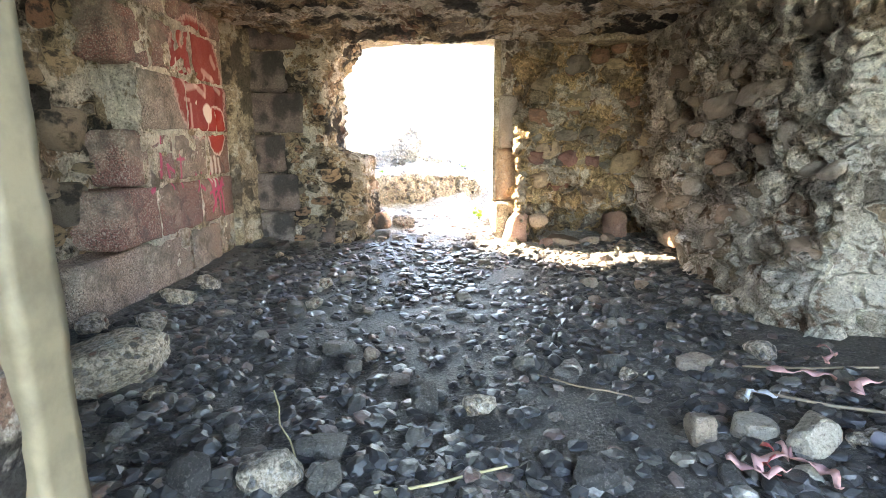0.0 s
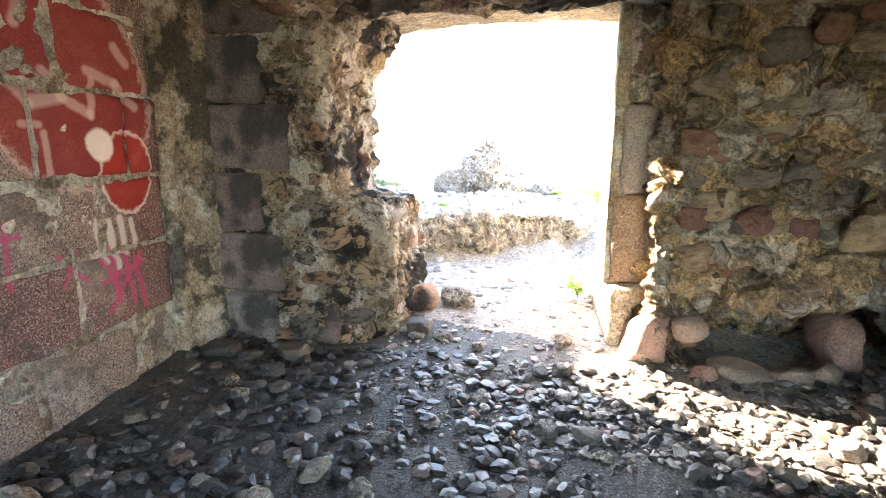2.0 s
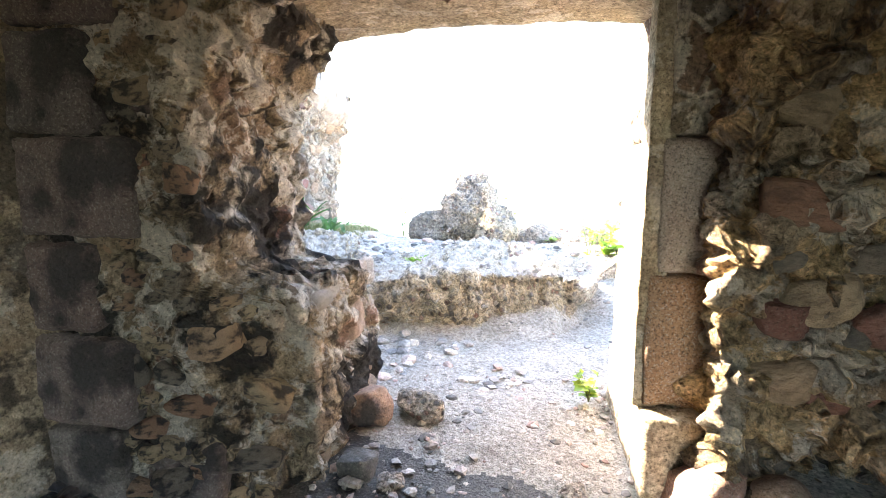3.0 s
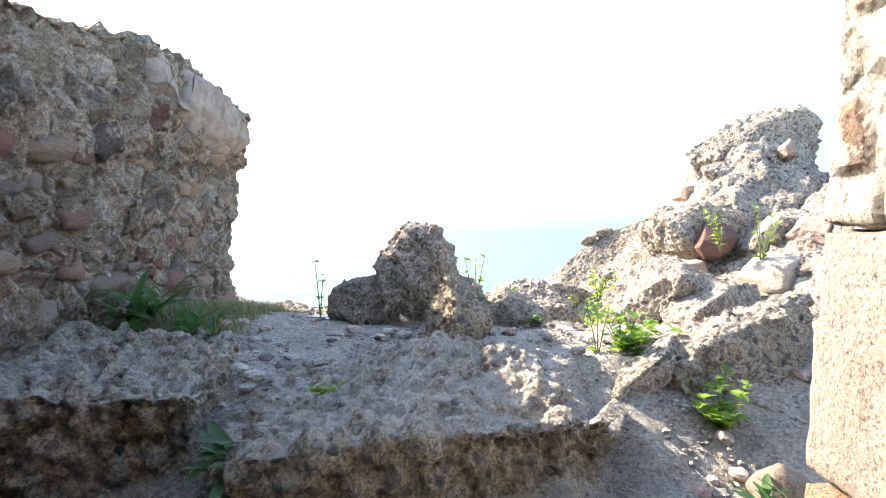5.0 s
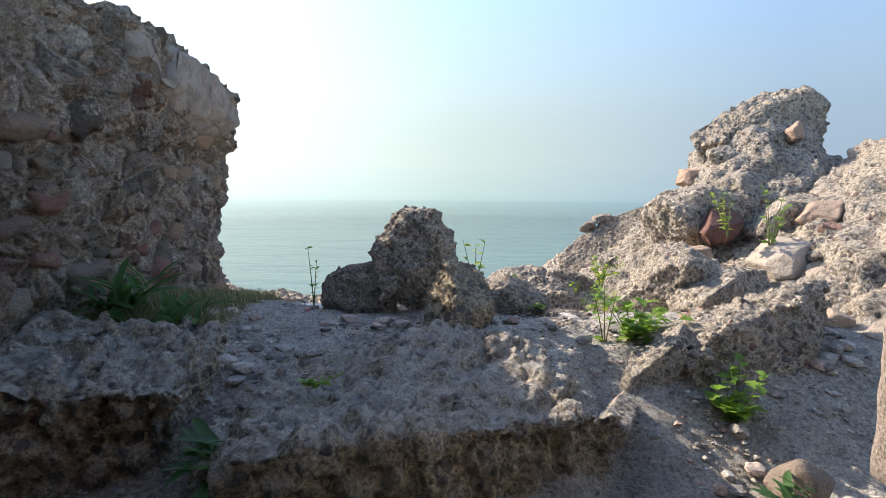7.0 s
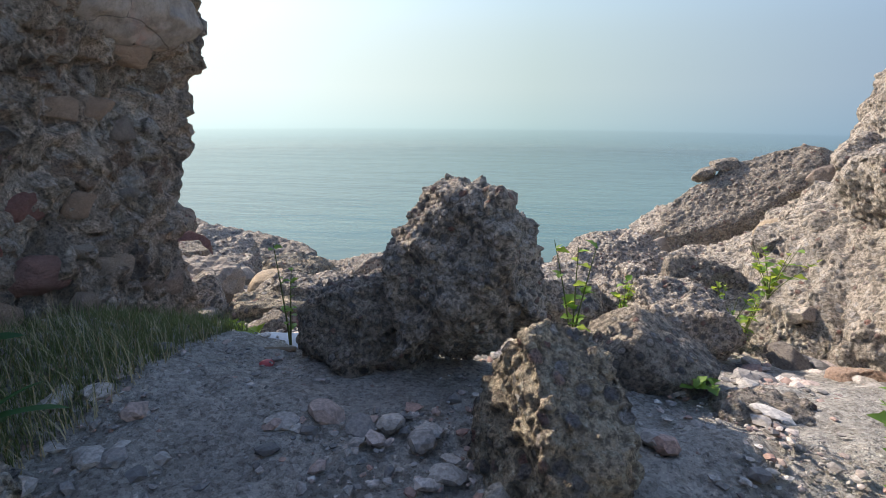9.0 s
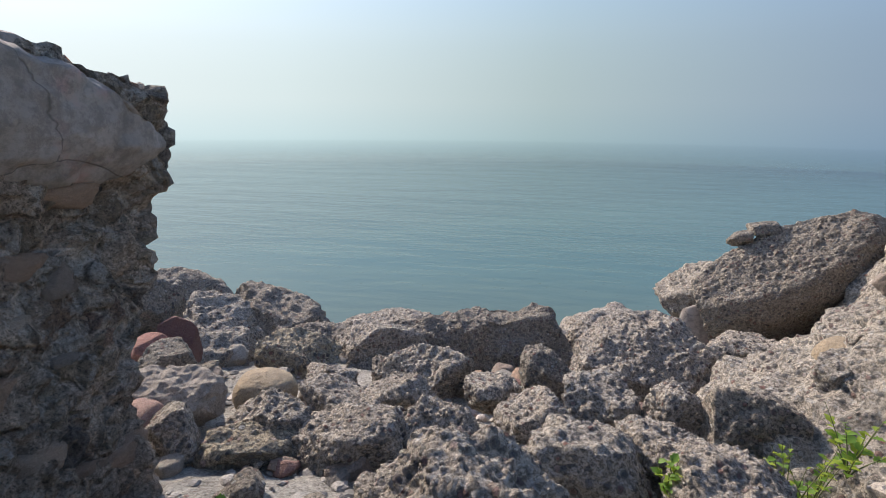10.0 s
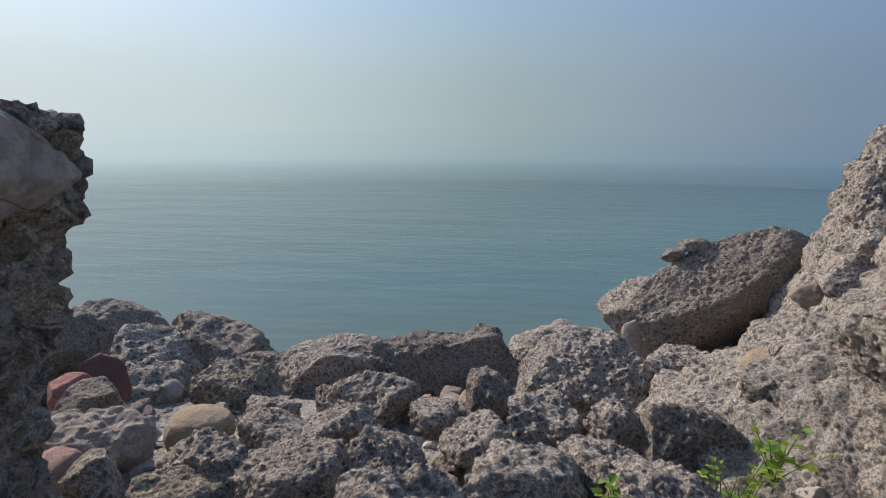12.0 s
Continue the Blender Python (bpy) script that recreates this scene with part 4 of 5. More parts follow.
boulder(2.32, 11.2, 0.85, (0.6, 0.4, 0.3), 108, M_CONC_PALE, "flat pale concrete block", (0, 0, 30), 5, 10, 0.06, 0.012, 12)
boulder(2.78, 12.9, 1.55, (0.7, 0.5, 0.42), 109, M_CONC_PALE, "large tan fieldstone", (0, -20, 0), 5, 10, 0.1, 0.012, 12)
boulder(2.72, 12.35, 1.42, (0.3, 0.2, 0.19), 110, M_REDSTONE, "angular dark red sandstone block", (10, -20, 25), 4, 3, 0.03)
boulder(3.5, 12.3, 1.35, (0.52, 0.4, 0.46), 111, M_CONC_PALE, "pale crumbling block", (0, -10, 0), 5, 10, 0.07)
boulder(2.3, 12.1, 1.0, (0.4, 0.3, 0.28), 112, M_STONE_PALE, "pale fieldstone", (0, 0, 50), 4, 12, 0.05)
boulder(3.1, 11.6, 1.1, (0.42, 0.34, 0.32), 113, M_STONE_PALE, "pale fieldstone", (0, 20, 10), 4, 12, 0.05)
boulder(2.02, 9.6, 0.36, (0.22, 0.18, 0.15), 114, M_LOOSE_PALE, "pale loose stone", (0, 0, 0), 3, 12, 0.05)
boulder(1.54, 8.86, 0.34, (0.19, 0.17, 0.13), 115, M_LOOSE_PALE, "pale loose stone", (0, 0, 40), 3, 12, 0.04)
boulder(0.66, 10.6, 0.66, (0.3, 0.2, 0.13), 116, M_CONC_DARK, "low weathered concrete block", (0, 0, 12), 4, 10, 0.13, **PEBBLY)
boulder(0.7, 12.2, 0.6, (0.5, 0.4, 0.26), 117, M_CONC, "pebbly concrete block", (0, 0, 0), 5, 7, 0.09, **PEBBLY)
boulder(0.68, 9.2, 0.5, (0.11, 0.34, 0.16), 118, M_CONC_PALE, "broken flat concrete slab", (0, 28, -30), 4, 8, 0.03)
boulder(-3.2, 12.3, 0.36, (0.27, 0.25, 0.26), 119, M_CONC, "tan angular stone", (0, 0, 0), 5, 10, 0.1)
boulder(-2.68, 12.5, 0.2, (0.4, 0.3, 0.22), 120, M_CONC_BROWN, "tan angular stone", (0, 0, 30), 5, 10, 0.1)

# ---- the shore: a field of fallen concrete and fieldstone ----
boulder(-3.23, 13.65, -0.02, (0.36, 0.3, 0.26), 131, M_TANGRANITE, "rounded tan granite boulder", (0, -8, 0), 4, 8, 0.03, round_=0.75)
boulder(-3.63, 12.85, 0.26, (0.42, 0.35, 0.33), 132, M_STONE_OUT, "brown angular boulder", (0, 0, 0), 5, 9, 0.1)
boulder(-3.54, 12.36, 0.36, (0.25, 0.25, 0.2), 133, M_PINK, "rounded pink granite boulder", (0, 15, 0), 4, 8, 0.03, round_=0.6)
boulder(-5.85, 18.3, -1.5, (1.5, 0.9, 0.85), 134, M_CONC_DARK, "dark hump of pebbly concrete by the water", (0, 8, -10), 5, 10, 0.12, 0.03, 8)
boulder(-5.1, 15.5, -0.5, (0.95, 0.9, 0.55), 135, M_CONC, "sloping slab of pebbly concrete", (0, 14, -20), 5, 9, 0.12, 0.03, 9)
boulder(-3.6, 15.1, -0.45, (0.6, 0.5, 0.38), 136, M_CONC_BROWN, "brown pebbly concrete block", (0, 8, 0), 5, 10, 0.13, **PEBBLY)
boulder(-2.86, 14.5, -0.3, (0.32, 0.28, 0.24), 137, M_CONC, "pebbly concrete lump", (0, 0, 0), 4, 7, 0.09, **PEBBLY)
boulder(-2.61, 12.8, 0.14, (0.36, 0.32, 0.32), 138, M_CONC, "pebbly concrete lump", (0, 0, 20), 5, 12, 0.08, **PEBBLY)
boulder(-1.1, 12.0, 0.42, (0.34, 0.3, 0.26), 178, M_CONC_PALE, "crumbling pebbly concrete lump", (0, 0, 0), 5, 7, 0.09, **PEBBLY)
boulder(0.55, 12.9, 0.25, (0.4, 0.36, 0.34), 179, M_CONC, "pebbly concrete lump among others", (0, 10, 0), 5, 7, 0.09, **PEBBLY)
boulder(-1.2, 13.2, 0.12, (0.38, 0.32, 0.3), 180, M_CONC, "pebbly concrete lump among others", (0, 0, 70), 5, 7, 0.09, **PEBBLY)
boulder(0.1, 13.9, 0.05, (0.42, 0.36, 0.36), 181, M_CONC_PALE, "pebbly concrete lump among others", (0, 0, 20), 5, 7, 0.09, **PEBBLY)
boulder(-2.45, 13.6, -0.02, (0.34, 0.3, 0.22), 139, M_CONC, "pebbly concrete lump", (0, 10, 0), 4, 7, 0.09, **PEBBLY)
boulder(-1.85, 13.7, 0.0, (0.44, 0.36, 0.3), 140, M_CONC, "pebbly concrete block", (0, -10, 15), 5, 7, 0.09, **PEBBLY)
boulder(-1.95, 12.65, 0.2, (0.54, 0.4, 0.26), 141, M_CONC, "long pebbly concrete block", (0, -12, 12), 5, 7, 0.09, **PEBBLY)
boulder(-1.82, 14.8, -0.32, (0.72, 0.55, 0.52), 142, M_CONC, "large pebbly concrete block", (0, -16, 0), 5, 11, 0.12, 0.025, 11)
boulder(-1.5, 17.3, -1.15, (1.65, 0.7, 0.85), 143, M_CONC_DARK, "fallen length of pebbly concrete wall", (0, -6, 0), 6, 10, 0.12, 0.03, 9)
boulder(1.4, 21.0, -2.1, (1.9, 0.8, 0.55), 144, M_CONC, "low concrete slab at the water's edge", (0, -3, 0), 4, 10, 0.12, 0.03, 7)
boulder(0.72, 15.5, -0.3, (1.0, 0.75, 0.66), 145, M_CONC, "big pebbly concrete block", (0, -10, 0), 6, 10, 0.12, 0.035, 9)
boulder(-0.37, 14.5, 0.06, (0.27, 0.26, 0.32), 146, M_CONC_DARK, "pebbly concrete lump", (0, 0, 0), 4, 7, 0.09, **PEBBLY)
boulder(-0.94, 13.9, 0.1, (0.27, 0.25, 0.2), 147, M_CONC, "pebbly concrete lump", (0, 0, 60), 4, 7, 0.09, **PEBBLY)
boulder(-0.46, 13.4, 0.24, (0.3, 0.26, 0.2), 148, M_CONC, "pebbly concrete lump", (0, 0, 30), 4, 7, 0.09, **PEBBLY)
boulder(0.73, 13.7, 0.18, (0.3, 0.28, 0.36), 149, M_CONC, "upright pebbly concrete lump", (0, 0, 0), 5, 7, 0.09, **PEBBLY)
boulder(1.22, 13.4, 0.3, (0.38, 0.34, 0.48), 150, M_CONC_DARK, "upright brown concrete block", (0, 8, 0), 5, 10, 0.07, 0.014, 14)
boulder(-0.1, 12.55, 0.44, (0.54, 0.5, 0.32), 151, M_CONC_PALE, "mound of crumbling pebbly concrete", (0, 0, 0), 5, 14, 0.09, 0.035, 10)
slab = boulder(3.5, 18.1, 0.05, (1.6, 0.6, 1.15), 152, M_CONC_DARK, "great tilted slab of pebbly concrete", (20, -27, 4), 6, 4, 0.06, 0.035, 9)
boulder(2.66, 18.2, 0.94, (0.22, 0.2, 0.15), 153, M_CONC_DARK, "stone lying on the slab", (0, -20, 0), 3, 10, 0.05)
boulder(2.98, 18.2, 1.12, (0.27, 0.2, 0.13), 154, M_CONC_DARK, "stone lying on the slab", (0, -12, 0), 3, 10, 0.05)
boulder(2.3, 17.8, -0.5, (0.42, 0.14, 0.5), 155, M_FACE, "smooth pale plate of concrete", (-10, -20, 0), 4, 7, 0.02)
boulder(2.35, 19.0, -0.5, (0.75, 0.6, 0.65), 156, M_CONC, "slope of pebbly concrete", (0, -30, 0), 5, 10, 0.12, 0.03, 9)
boulder(-5.3, 14.5, 0.3, (0.4, 0.4, 0.6), 157, M_CONC_DARK, "dark concrete block under the ruined wall", (0, 0, 0), 5, 10, 0.06)
boulder(-4.6, 14.2, 0.2, (0.22, 0.25, 0.38), 158, M_REDSTONE, "red fieldstone", (0, 0, 0), 4, 10, 0.04)
boulder(-4.6, 13.7, 0.25, (0.25, 0.22, 0.2), 159, M_STONE_OUT, "grey fieldstone", (0, 0, 0), 4, 10, 0.04)
boulder(-4.1, 13.4, 0.2, (0.4, 0.4, 0.36), 160, M_CONC_DARK, "dark concrete block under the ruined wall", (0, 0, 0), 5, 10, 0.06)
boulder(-2.9, 16.4, -0.8, (0.7, 0.6, 0.5), 161, M_CONC, "pebbly concrete block", (0, 0, 40), 5, 7, 0.09, **PEBBLY)
boulder(-4.2, 17.0, -1.1, (0.8, 0.6, 0.5), 162, M_CONC_DARK, "pebbly concrete block", (0, 0, 0), 5, 7, 0.09, **PEBBLY)
boulder(1.9, 15.7, -0.2, (0.6, 0.5, 0.45), 163, M_CONC, "pebbly concrete block", (0, 0, 0), 5, 7, 0.09, **PEBBLY)
boulder(0.6, 17.5, -1.0, (0.9, 0.6, 0.5), 164, M_CONC, "pebbly concrete block", (0, 0, 0), 5, 7, 0.09, **PEBBLY)
boulder(-7.6, 17.6, -1.2, (1.2, 0.9, 0.9), 165, M_CONC_DARK, "dark pebbly concrete block by the water", (0, 0, 0), 5, 7, 0.09, **PEBBLY)
boulder(-6.6, 16.0, -0.7, (0.9, 0.8, 0.8), 166, M_CONC, "pebbly concrete block by the water", (0, 0, 50), 5, 7, 0.09, **PEBBLY)
boulder(-6.2, 14.6, -0.1, (0.8, 0.7, 0.7), 167, M_CONC_DARK, "pebbly concrete block behind the ruined wall", (0, 0, 0), 5, 7, 0.09, **PEBBLY)
boulder(-0.6, 18.6, -1.7, (1.3, 0.8, 0.6), 168, M_CONC, "pebbly concrete block by the water", (0, 0, 0), 5, 7, 0.09, **PEBBLY)
boulder(-3.4, 18.6, -1.7, (1.1, 0.8, 0.55), 169, M_CONC, "pebbly concrete block by the water", (0, 0, 20), 5, 7, 0.09, **PEBBLY)
boulder(3.1, 17.0, -0.9, (1.0, 0.6, 0.6), 175, M_CONC, "pebbly concrete block under the great slab", (0, 0, 0), 5, 11, 0.12, **PEBBLY)
boulder(4.0, 13.9, 2.5, (1.0, 0.75, 0.7), 176, M_CONC, "rugged pebbly concrete crest of the mound", (0, -6, 0), 6, 12, 0.12, 0.04, 8)
boulder(4.75, 16.6, 1.9, (0.7, 0.6, 1.1), 177, M_CONC, "rugged tower of pebbly concrete", (0, 4, 0), 6, 11, 0.12, 0.04, 8)
rs = np.random.RandomState(5)
for i in range(130):
    x, y = rs.uniform(-4.5, 1.6), rs.uniform(11.7, 16.5)
    s = rs.uniform(0.06, 0.22)
    boulder(x, y, float(ground_z(np.array(x), np.array(y))) + 0.35 * s, (s * rs.uniform(0.9, 1.4), s, s * rs.uniform(0.6, 1.0)), 200 + i, (M_CONC, M_LOOSE_PALE, M_STONE_OUT, M_CONC_DARK)[i % 4], "small fallen stone on the shore", (0, 0, rs.uniform(0, 360)), 3, 12, 0.07, 0.008 if i % 4 in (0, 3) else 0, 18, 0.0, "stone", "stones on the shore")


# ---- the rubble hill to the right ----
def hill_z(x, y):
    z = np.full(x.shape, -3.0)
    for px, py, pz, rx, ry, sharp in ((4.0, 13.6, 3.15, 2.6, 2.2, 1.0), (4.6, 16.4, 3.0, 1.0, 1.6, 1.1), (3.3, 12.2, 1.4, 1.9, 2.0, 1.5), (3.05, 14.3, 1.15, 1.15, 1.2, 2.8), (2.8, 10.2, 0.75, 2.0, 1.8, 1.6), (5.5, 12.0, 3.0, 3.5, 4.5, 1.2)):
        d = np.sqrt(((x - px) / rx) ** 2 + ((y - py) / ry) ** 2)
        z = np.maximum(z, pz - 3.2 * d ** sharp * (0.9 if sharp < 1.3 else 1.0))
    return z


hx, hy = np.arange(0.6, 8.5, 0.035), np.arange(8.4, 20.5, 0.045)
HX, HY = np.meshgrid(hx, hy, indexing="ij")
hp = np.stack([HX.ravel(), HY.ravel(), 0 * HX.ravel()], 1)
hp[:, 2] = hill_z(hp[:, 0], hp[:, 1])
hp[:, 2] = np.maximum(hp[:, 2], ground_z(hp[:, 0], hp[:, 1]) - 0.6)
hi_ = np.arange(HX.size).reshape(HX.shape)
hq = np.stack([hi_[:-1, :-1], hi_[1:, :-1], hi_[1:, 1:], hi_[:-1, 1:]], -1).reshape(-1, 4)
hn = normals(hp, hq)
hd = 0.22 * rugged(hp, 1.2, 4, 91) + 0.16 * crag(hp, 2.2, 4, 92) + 0.10 * studs(hp, 5, 0.6, 93) + 0.09 * studs(hp, 11, 0.7, 94)
tagged(part("rubble_mound", np_mesh("rubble_mound", hp + hn * hd[:, None], hq, M_CONC_PALE)), "steep mound of pale pebbly concrete and collapsed masonry", "rubble mound", kind="structure")
for x, y, z, h, s, m, l in ((2.1, 13.95, 0.82, (0.25, 0.22, 0.17), 171, M_TANGRANITE, "rounded orange-tan cobble"), (2.65, 14.1, 0.8, (0.22, 0.2, 0.2), 172, M_PINK, "rounded pink cobble"), (3.0, 14.1, 0.9, (0.32, 0.28, 0.32), 173, M_PINK, "rounded pink boulder")):
    boulder(x, y, z, h, s, m, l + " set in masonry", (0, -8, 0), 4, 9, 0.03, round_=0.6)
rs = np.random.RandomState(8)
for i in range(44):
    x, y = rs.uniform(1.7, 4.6), rs.uniform(10.0, 16.0)
    s = rs.uniform(0.08, 0.24)
    z = max(float(hill_z(np.array([x]), np.array([y]))[0]), float(ground_z(np.array(x), np.array(y))))
    boulder(x, y, z + 0.0, (s * rs.uniform(0.9, 1.4), s, s * rs.uniform(0.6, 1.0)), 300 + i, (M_CONC_PALE, M_STONE_PALE, M_CONC, M_STONE_PALE, M_STONE_OUT)[i % 5], "stone lodged in the rubble mound", (rs.uniform(-25, 25), rs.uniform(-25, 25), rs.uniform(0, 360)), 4, 12, 0.07, 0.012 if i % 5 in (0, 2) else 0, 14, 0.0, "stone", "stones in the rubble mound")

# ---- stones lying in the room ----
ROOM = "loose stones on the room's floor"


def loose(x, y, half, seed, material=None, label="loose grey stone on the earth floor", turn=0.0, tilt=0.0):
    z = float(ground_z(np.array(x), np.array(y)))
    boulder(x, y, z + half[2] * 0.55, half, seed, material or M_LOOSE, label, (tilt, 0, turn), 3, 10, 0.05, name="stone", group=ROOM)


loose(-1.72, 2.5, (0.3, 0.22, 0.17), 401, M_CONC, "large broken lump of concrete on the floor", 20)
loose(-1.93, 3.2, (0.11, 0.1, 0.09), 402, M_CONC_PALE)
loose(-2.2, 3.05, (0.1, 0.09, 0.08), 403, M_CONC)
loose(-1.62, 3.6, (0.1, 0.07, 0.03), 404, M_LOOSE_PALE, "flat pale stone on the earth floor")
loose(-0.64, 2.97, (0.12, 0.09, 0.05), 405)
loose(-1.12, 3.72, (0.09, 0.07, 0.07), 406)
loose(-0.77, 2.72, (0.08, 0.07, 0.06), 407)
loose(-0.23, 2.56, (0.07, 0.05, 0.04), 408, M_LOOSE_PALE)
loose(-0.08, 2.3, (0.08, 0.07, 0.08), 409)
loose(0.17, 2.25, (0.09, 0.07, 0.07), 410, M_CONC)
loose(-0.52, 1.93, (0.12, 0.08, 0.05), 411, None, "flat dark slate-like stone on the floor", 10)
loose(0.46, 2.75, (0.07, 0.06, 0.06), 412)
loose(1.27, 3.6, (0.08, 0.07, 0.09), 413)
loose(1.52, 3.55, (0.13, 0.08, 0.05), 414)
loose(0.98, 2.75, (0.09, 0.06, 0.07), 415)
loose(1.45, 2.75, (0.13, 0.1, 0.05), 416, M_LOOSE_PALE, "flat pale stone on the earth floor", 30)
loose(1.1, 1.98, (0.07, 0.07, 0.1), 417, M_LOOSE_PALE)
loose(1.37, 2.05, (0.11, 0.09, 0.06), 418, M_LOOSE_PALE)
loose(1.57, 1.95, (0.13, 0.1, 0.1), 419, M_LOOSE_PALE, "pale angular stone on the earth floor", 50)
loose(-0.66, 1.72, (0.13, 0.1, 0.09), 420, M_CONC)
loose(-0.95, 1.7, (0.1, 0.08, 0.08), 421)
loose(1.87, 2.8, (0.1, 0.08, 0.07), 422, M_CONC_PALE)
loose(2.3, 3.5, (0.17, 0.12, 0.12), 423, M_CONC_PALE)
loose(2.06, 3.55, (0.12, 0.1, 0.08), 424, M_CONC)
loose(0.59, 1.72, (0.1, 0.08, 0.07), 425)
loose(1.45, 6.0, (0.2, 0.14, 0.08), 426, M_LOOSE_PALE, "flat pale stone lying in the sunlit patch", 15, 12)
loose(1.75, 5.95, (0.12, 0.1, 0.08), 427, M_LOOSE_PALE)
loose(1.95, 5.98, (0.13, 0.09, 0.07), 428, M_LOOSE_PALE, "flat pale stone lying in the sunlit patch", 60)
loose(1.22, 5.95, (0.1, 0.08, 0.07), 429, M_PINK)
loose(-0.86, 6.84, (0.2, 0.18, 0.17), 430, M_STONE_SOOT, "dark mossy stone at the foot of the wall")
loose(-0.55, 6.95, (0.16, 0.14, 0.12), 431, M_CONC)
loose(-0.75, 6.35, (0.12, 0.1, 0.08), 432)
loose(-1.95, 4.1, (0.09, 0.07, 0.1), 433, M_CONC_PALE)
loose(-2.05, 3.75, (0.14, 0.1, 0.08), 434, M_CONC)
loose(-2.0, 5.6, (0.16, 0.09, 0.06), 435)
loose(-1.55, 5.75, (0.14, 0.09, 0.07), 436)
rs = np.random.RandomState(21)
for i in range(90):
    x, y = rs.uniform(-2.0, 2.1), rs.uniform(1.5, 6.4)
    if y > 5.8 and abs(x + 0.1) > 0.7:
        continue
    s = rs.uniform(0.035, 0.075)
    loose(x, y, (s * rs.uniform(0.9, 1.5), s, s * rs.uniform(0.5, 0.9)), 440 + i, (M_LOOSE, M_LOOSE, M_CONC, M_LOOSE_PALE)[i % 4], "small grey stone on the earth floor", rs.uniform(0, 360))


# ---- gravel ----
def gravel(name, count, area, sizes, material, label, seed, weight=None):
    """Pebbles strewn over the ground, too many to count."""
    r = np.random.RandomState(seed)
    tv, tq = ball(1)
    tv2, tq2 = ball(2)
    xs, ys = r.uniform(area[0], area[1], count), r.uniform(area[2], area[3], count)
    if weight is not None:
        keep = r.uniform(size=count) < weight(xs, ys)
        xs, ys = xs[keep], ys[keep]
    k = len(xs)
    s = sizes[0] + (sizes[1] - sizes[0]) * r.uniform(size=k) ** 3.6
    z = ground_z(xs, ys)
    vs, qs, base = [], [], 0
    for i in range(k):
        v, q = (tv2, tq2) if s[i] > 0.042 else (tv, tq)
        d = 1 + 0.36 * r.uniform(-1, 1, len(v))[:, None] * (1.0 if len(v) < 20 else 0.5)
        a = r.uniform(0, 2 * math.pi)
        sc = np.array([s[i] * r.uniform(0.9, 1.5), s[i], s[i] * r.uniform(0.35, 0.75)])
        p = v * d * sc
        c, sn = math.cos(a), math.sin(a)
        p = np.stack([p[:, 0] * c - p[:, 1] * sn, p[:, 0] * sn + p[:, 1] * c, p[:, 2] + 0.25 * p[:, 0] * r.uniform(-1, 1)], 1)
        vs.append(p + np.array([xs[i], ys[i], z[i] + sc[2] * 0.45]))
        qs.append(q + base)
        base += len(v)
    tagged(part(name, np_mesh(name, np.concatenate(vs), np.concatenate(qs), material, True)), label, "gravel", kind="stuff")


gravel("gravel", 28000, (-2.2, 2.4, 1.2, 6.0), (0.005, 0.05), M_GRAVEL, "grey beach pebbles and grit, darkened for indoor shade, over the earth floor", 1, lambda x, y: np.clip(0.55 + 1.3 * rugged(np.stack([x, y, 0 * x], 1), 1.3, 3, 5), 0.2, 1))
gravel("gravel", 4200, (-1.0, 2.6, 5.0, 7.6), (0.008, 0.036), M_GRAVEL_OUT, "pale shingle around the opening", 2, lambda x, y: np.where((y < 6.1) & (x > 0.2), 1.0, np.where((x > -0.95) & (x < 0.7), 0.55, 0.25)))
gravel("gravel", 9000, (-3.0, 2.6, 7.4, 11.4), (0.004, 0.06), M_GRAVEL_OUT, "grey shingle on the trodden ground outside", 3, lambda x, y: np.clip(0.06 + 1.6 * (rugged(np.stack([x, y, 0 * x], 1), 1.5, 3, 15) + 0.05), 0.05, 0.8))
gravel("gravel", 16000, (-2.6, 2.3, 8.4, 11.2), (0.003, 0.022), M_GRAVEL_OUT, "fine grey grit on the trodden ground outside", 6, lambda x, y: np.clip(0.4 + 1.6 * rugged(np.stack([x, y, 0 * x], 1), 2.1, 3, 25), 0.08, 1))
gravel("gravel", 1500, (-4.5, 2.0, 11.4, 15.0), (0.015, 0.07), M_GRAVEL_OUT, "shingle between the boulders", 4)


# ---- plants ----
def leaf_mesh(name, length, width, lobes, material, droop=0.25):
    """A leaf with a folded midrib and a lobed edge, its stalk at the origin."""
    n = 9
    v, q = [], []
    for i in range(n + 1):
        t = i / n
        w = width * math.sin(math.pi * min(1, t * 0.93 + 0.07)) ** 0.75 * (1 + 0.28 * math.cos(t * lobes * 2 * math.pi)) * (1 - 0.25 * t)
        z = -droop * length * t * t
        v += [(t * length, -w / 2, z + 0.18 * w), (t * length, 0, z), (t * length, w / 2, z + 0.18 * w)]
    for i in range(n):
        a = i * 3
        q += [(a, a + 3, a + 4, a + 1), (a + 1, a + 4, a + 5, a + 2)]
    return np_mesh(name, v, q, material)


LEAVES = {}


def leaf(kind):
    if not LEAVES:
        LEAVES["weed"] = leaf_mesh("leaf", 0.075, 0.06, 3, M_LEAF)
        LEAVES["dock"] = leaf_mesh("leaf", 0.2, 0.065, 1, M_LEAF_DARK, 0.4)
        LEAVES["young"] = leaf_mesh("leaf", 0.07, 0.05, 2, M_LEAF_YELLOW)
        LEAVES["broad"] = leaf_mesh("leaf", 0.11, 0.085, 3, M_LEAF)
    return LEAVES[kind]


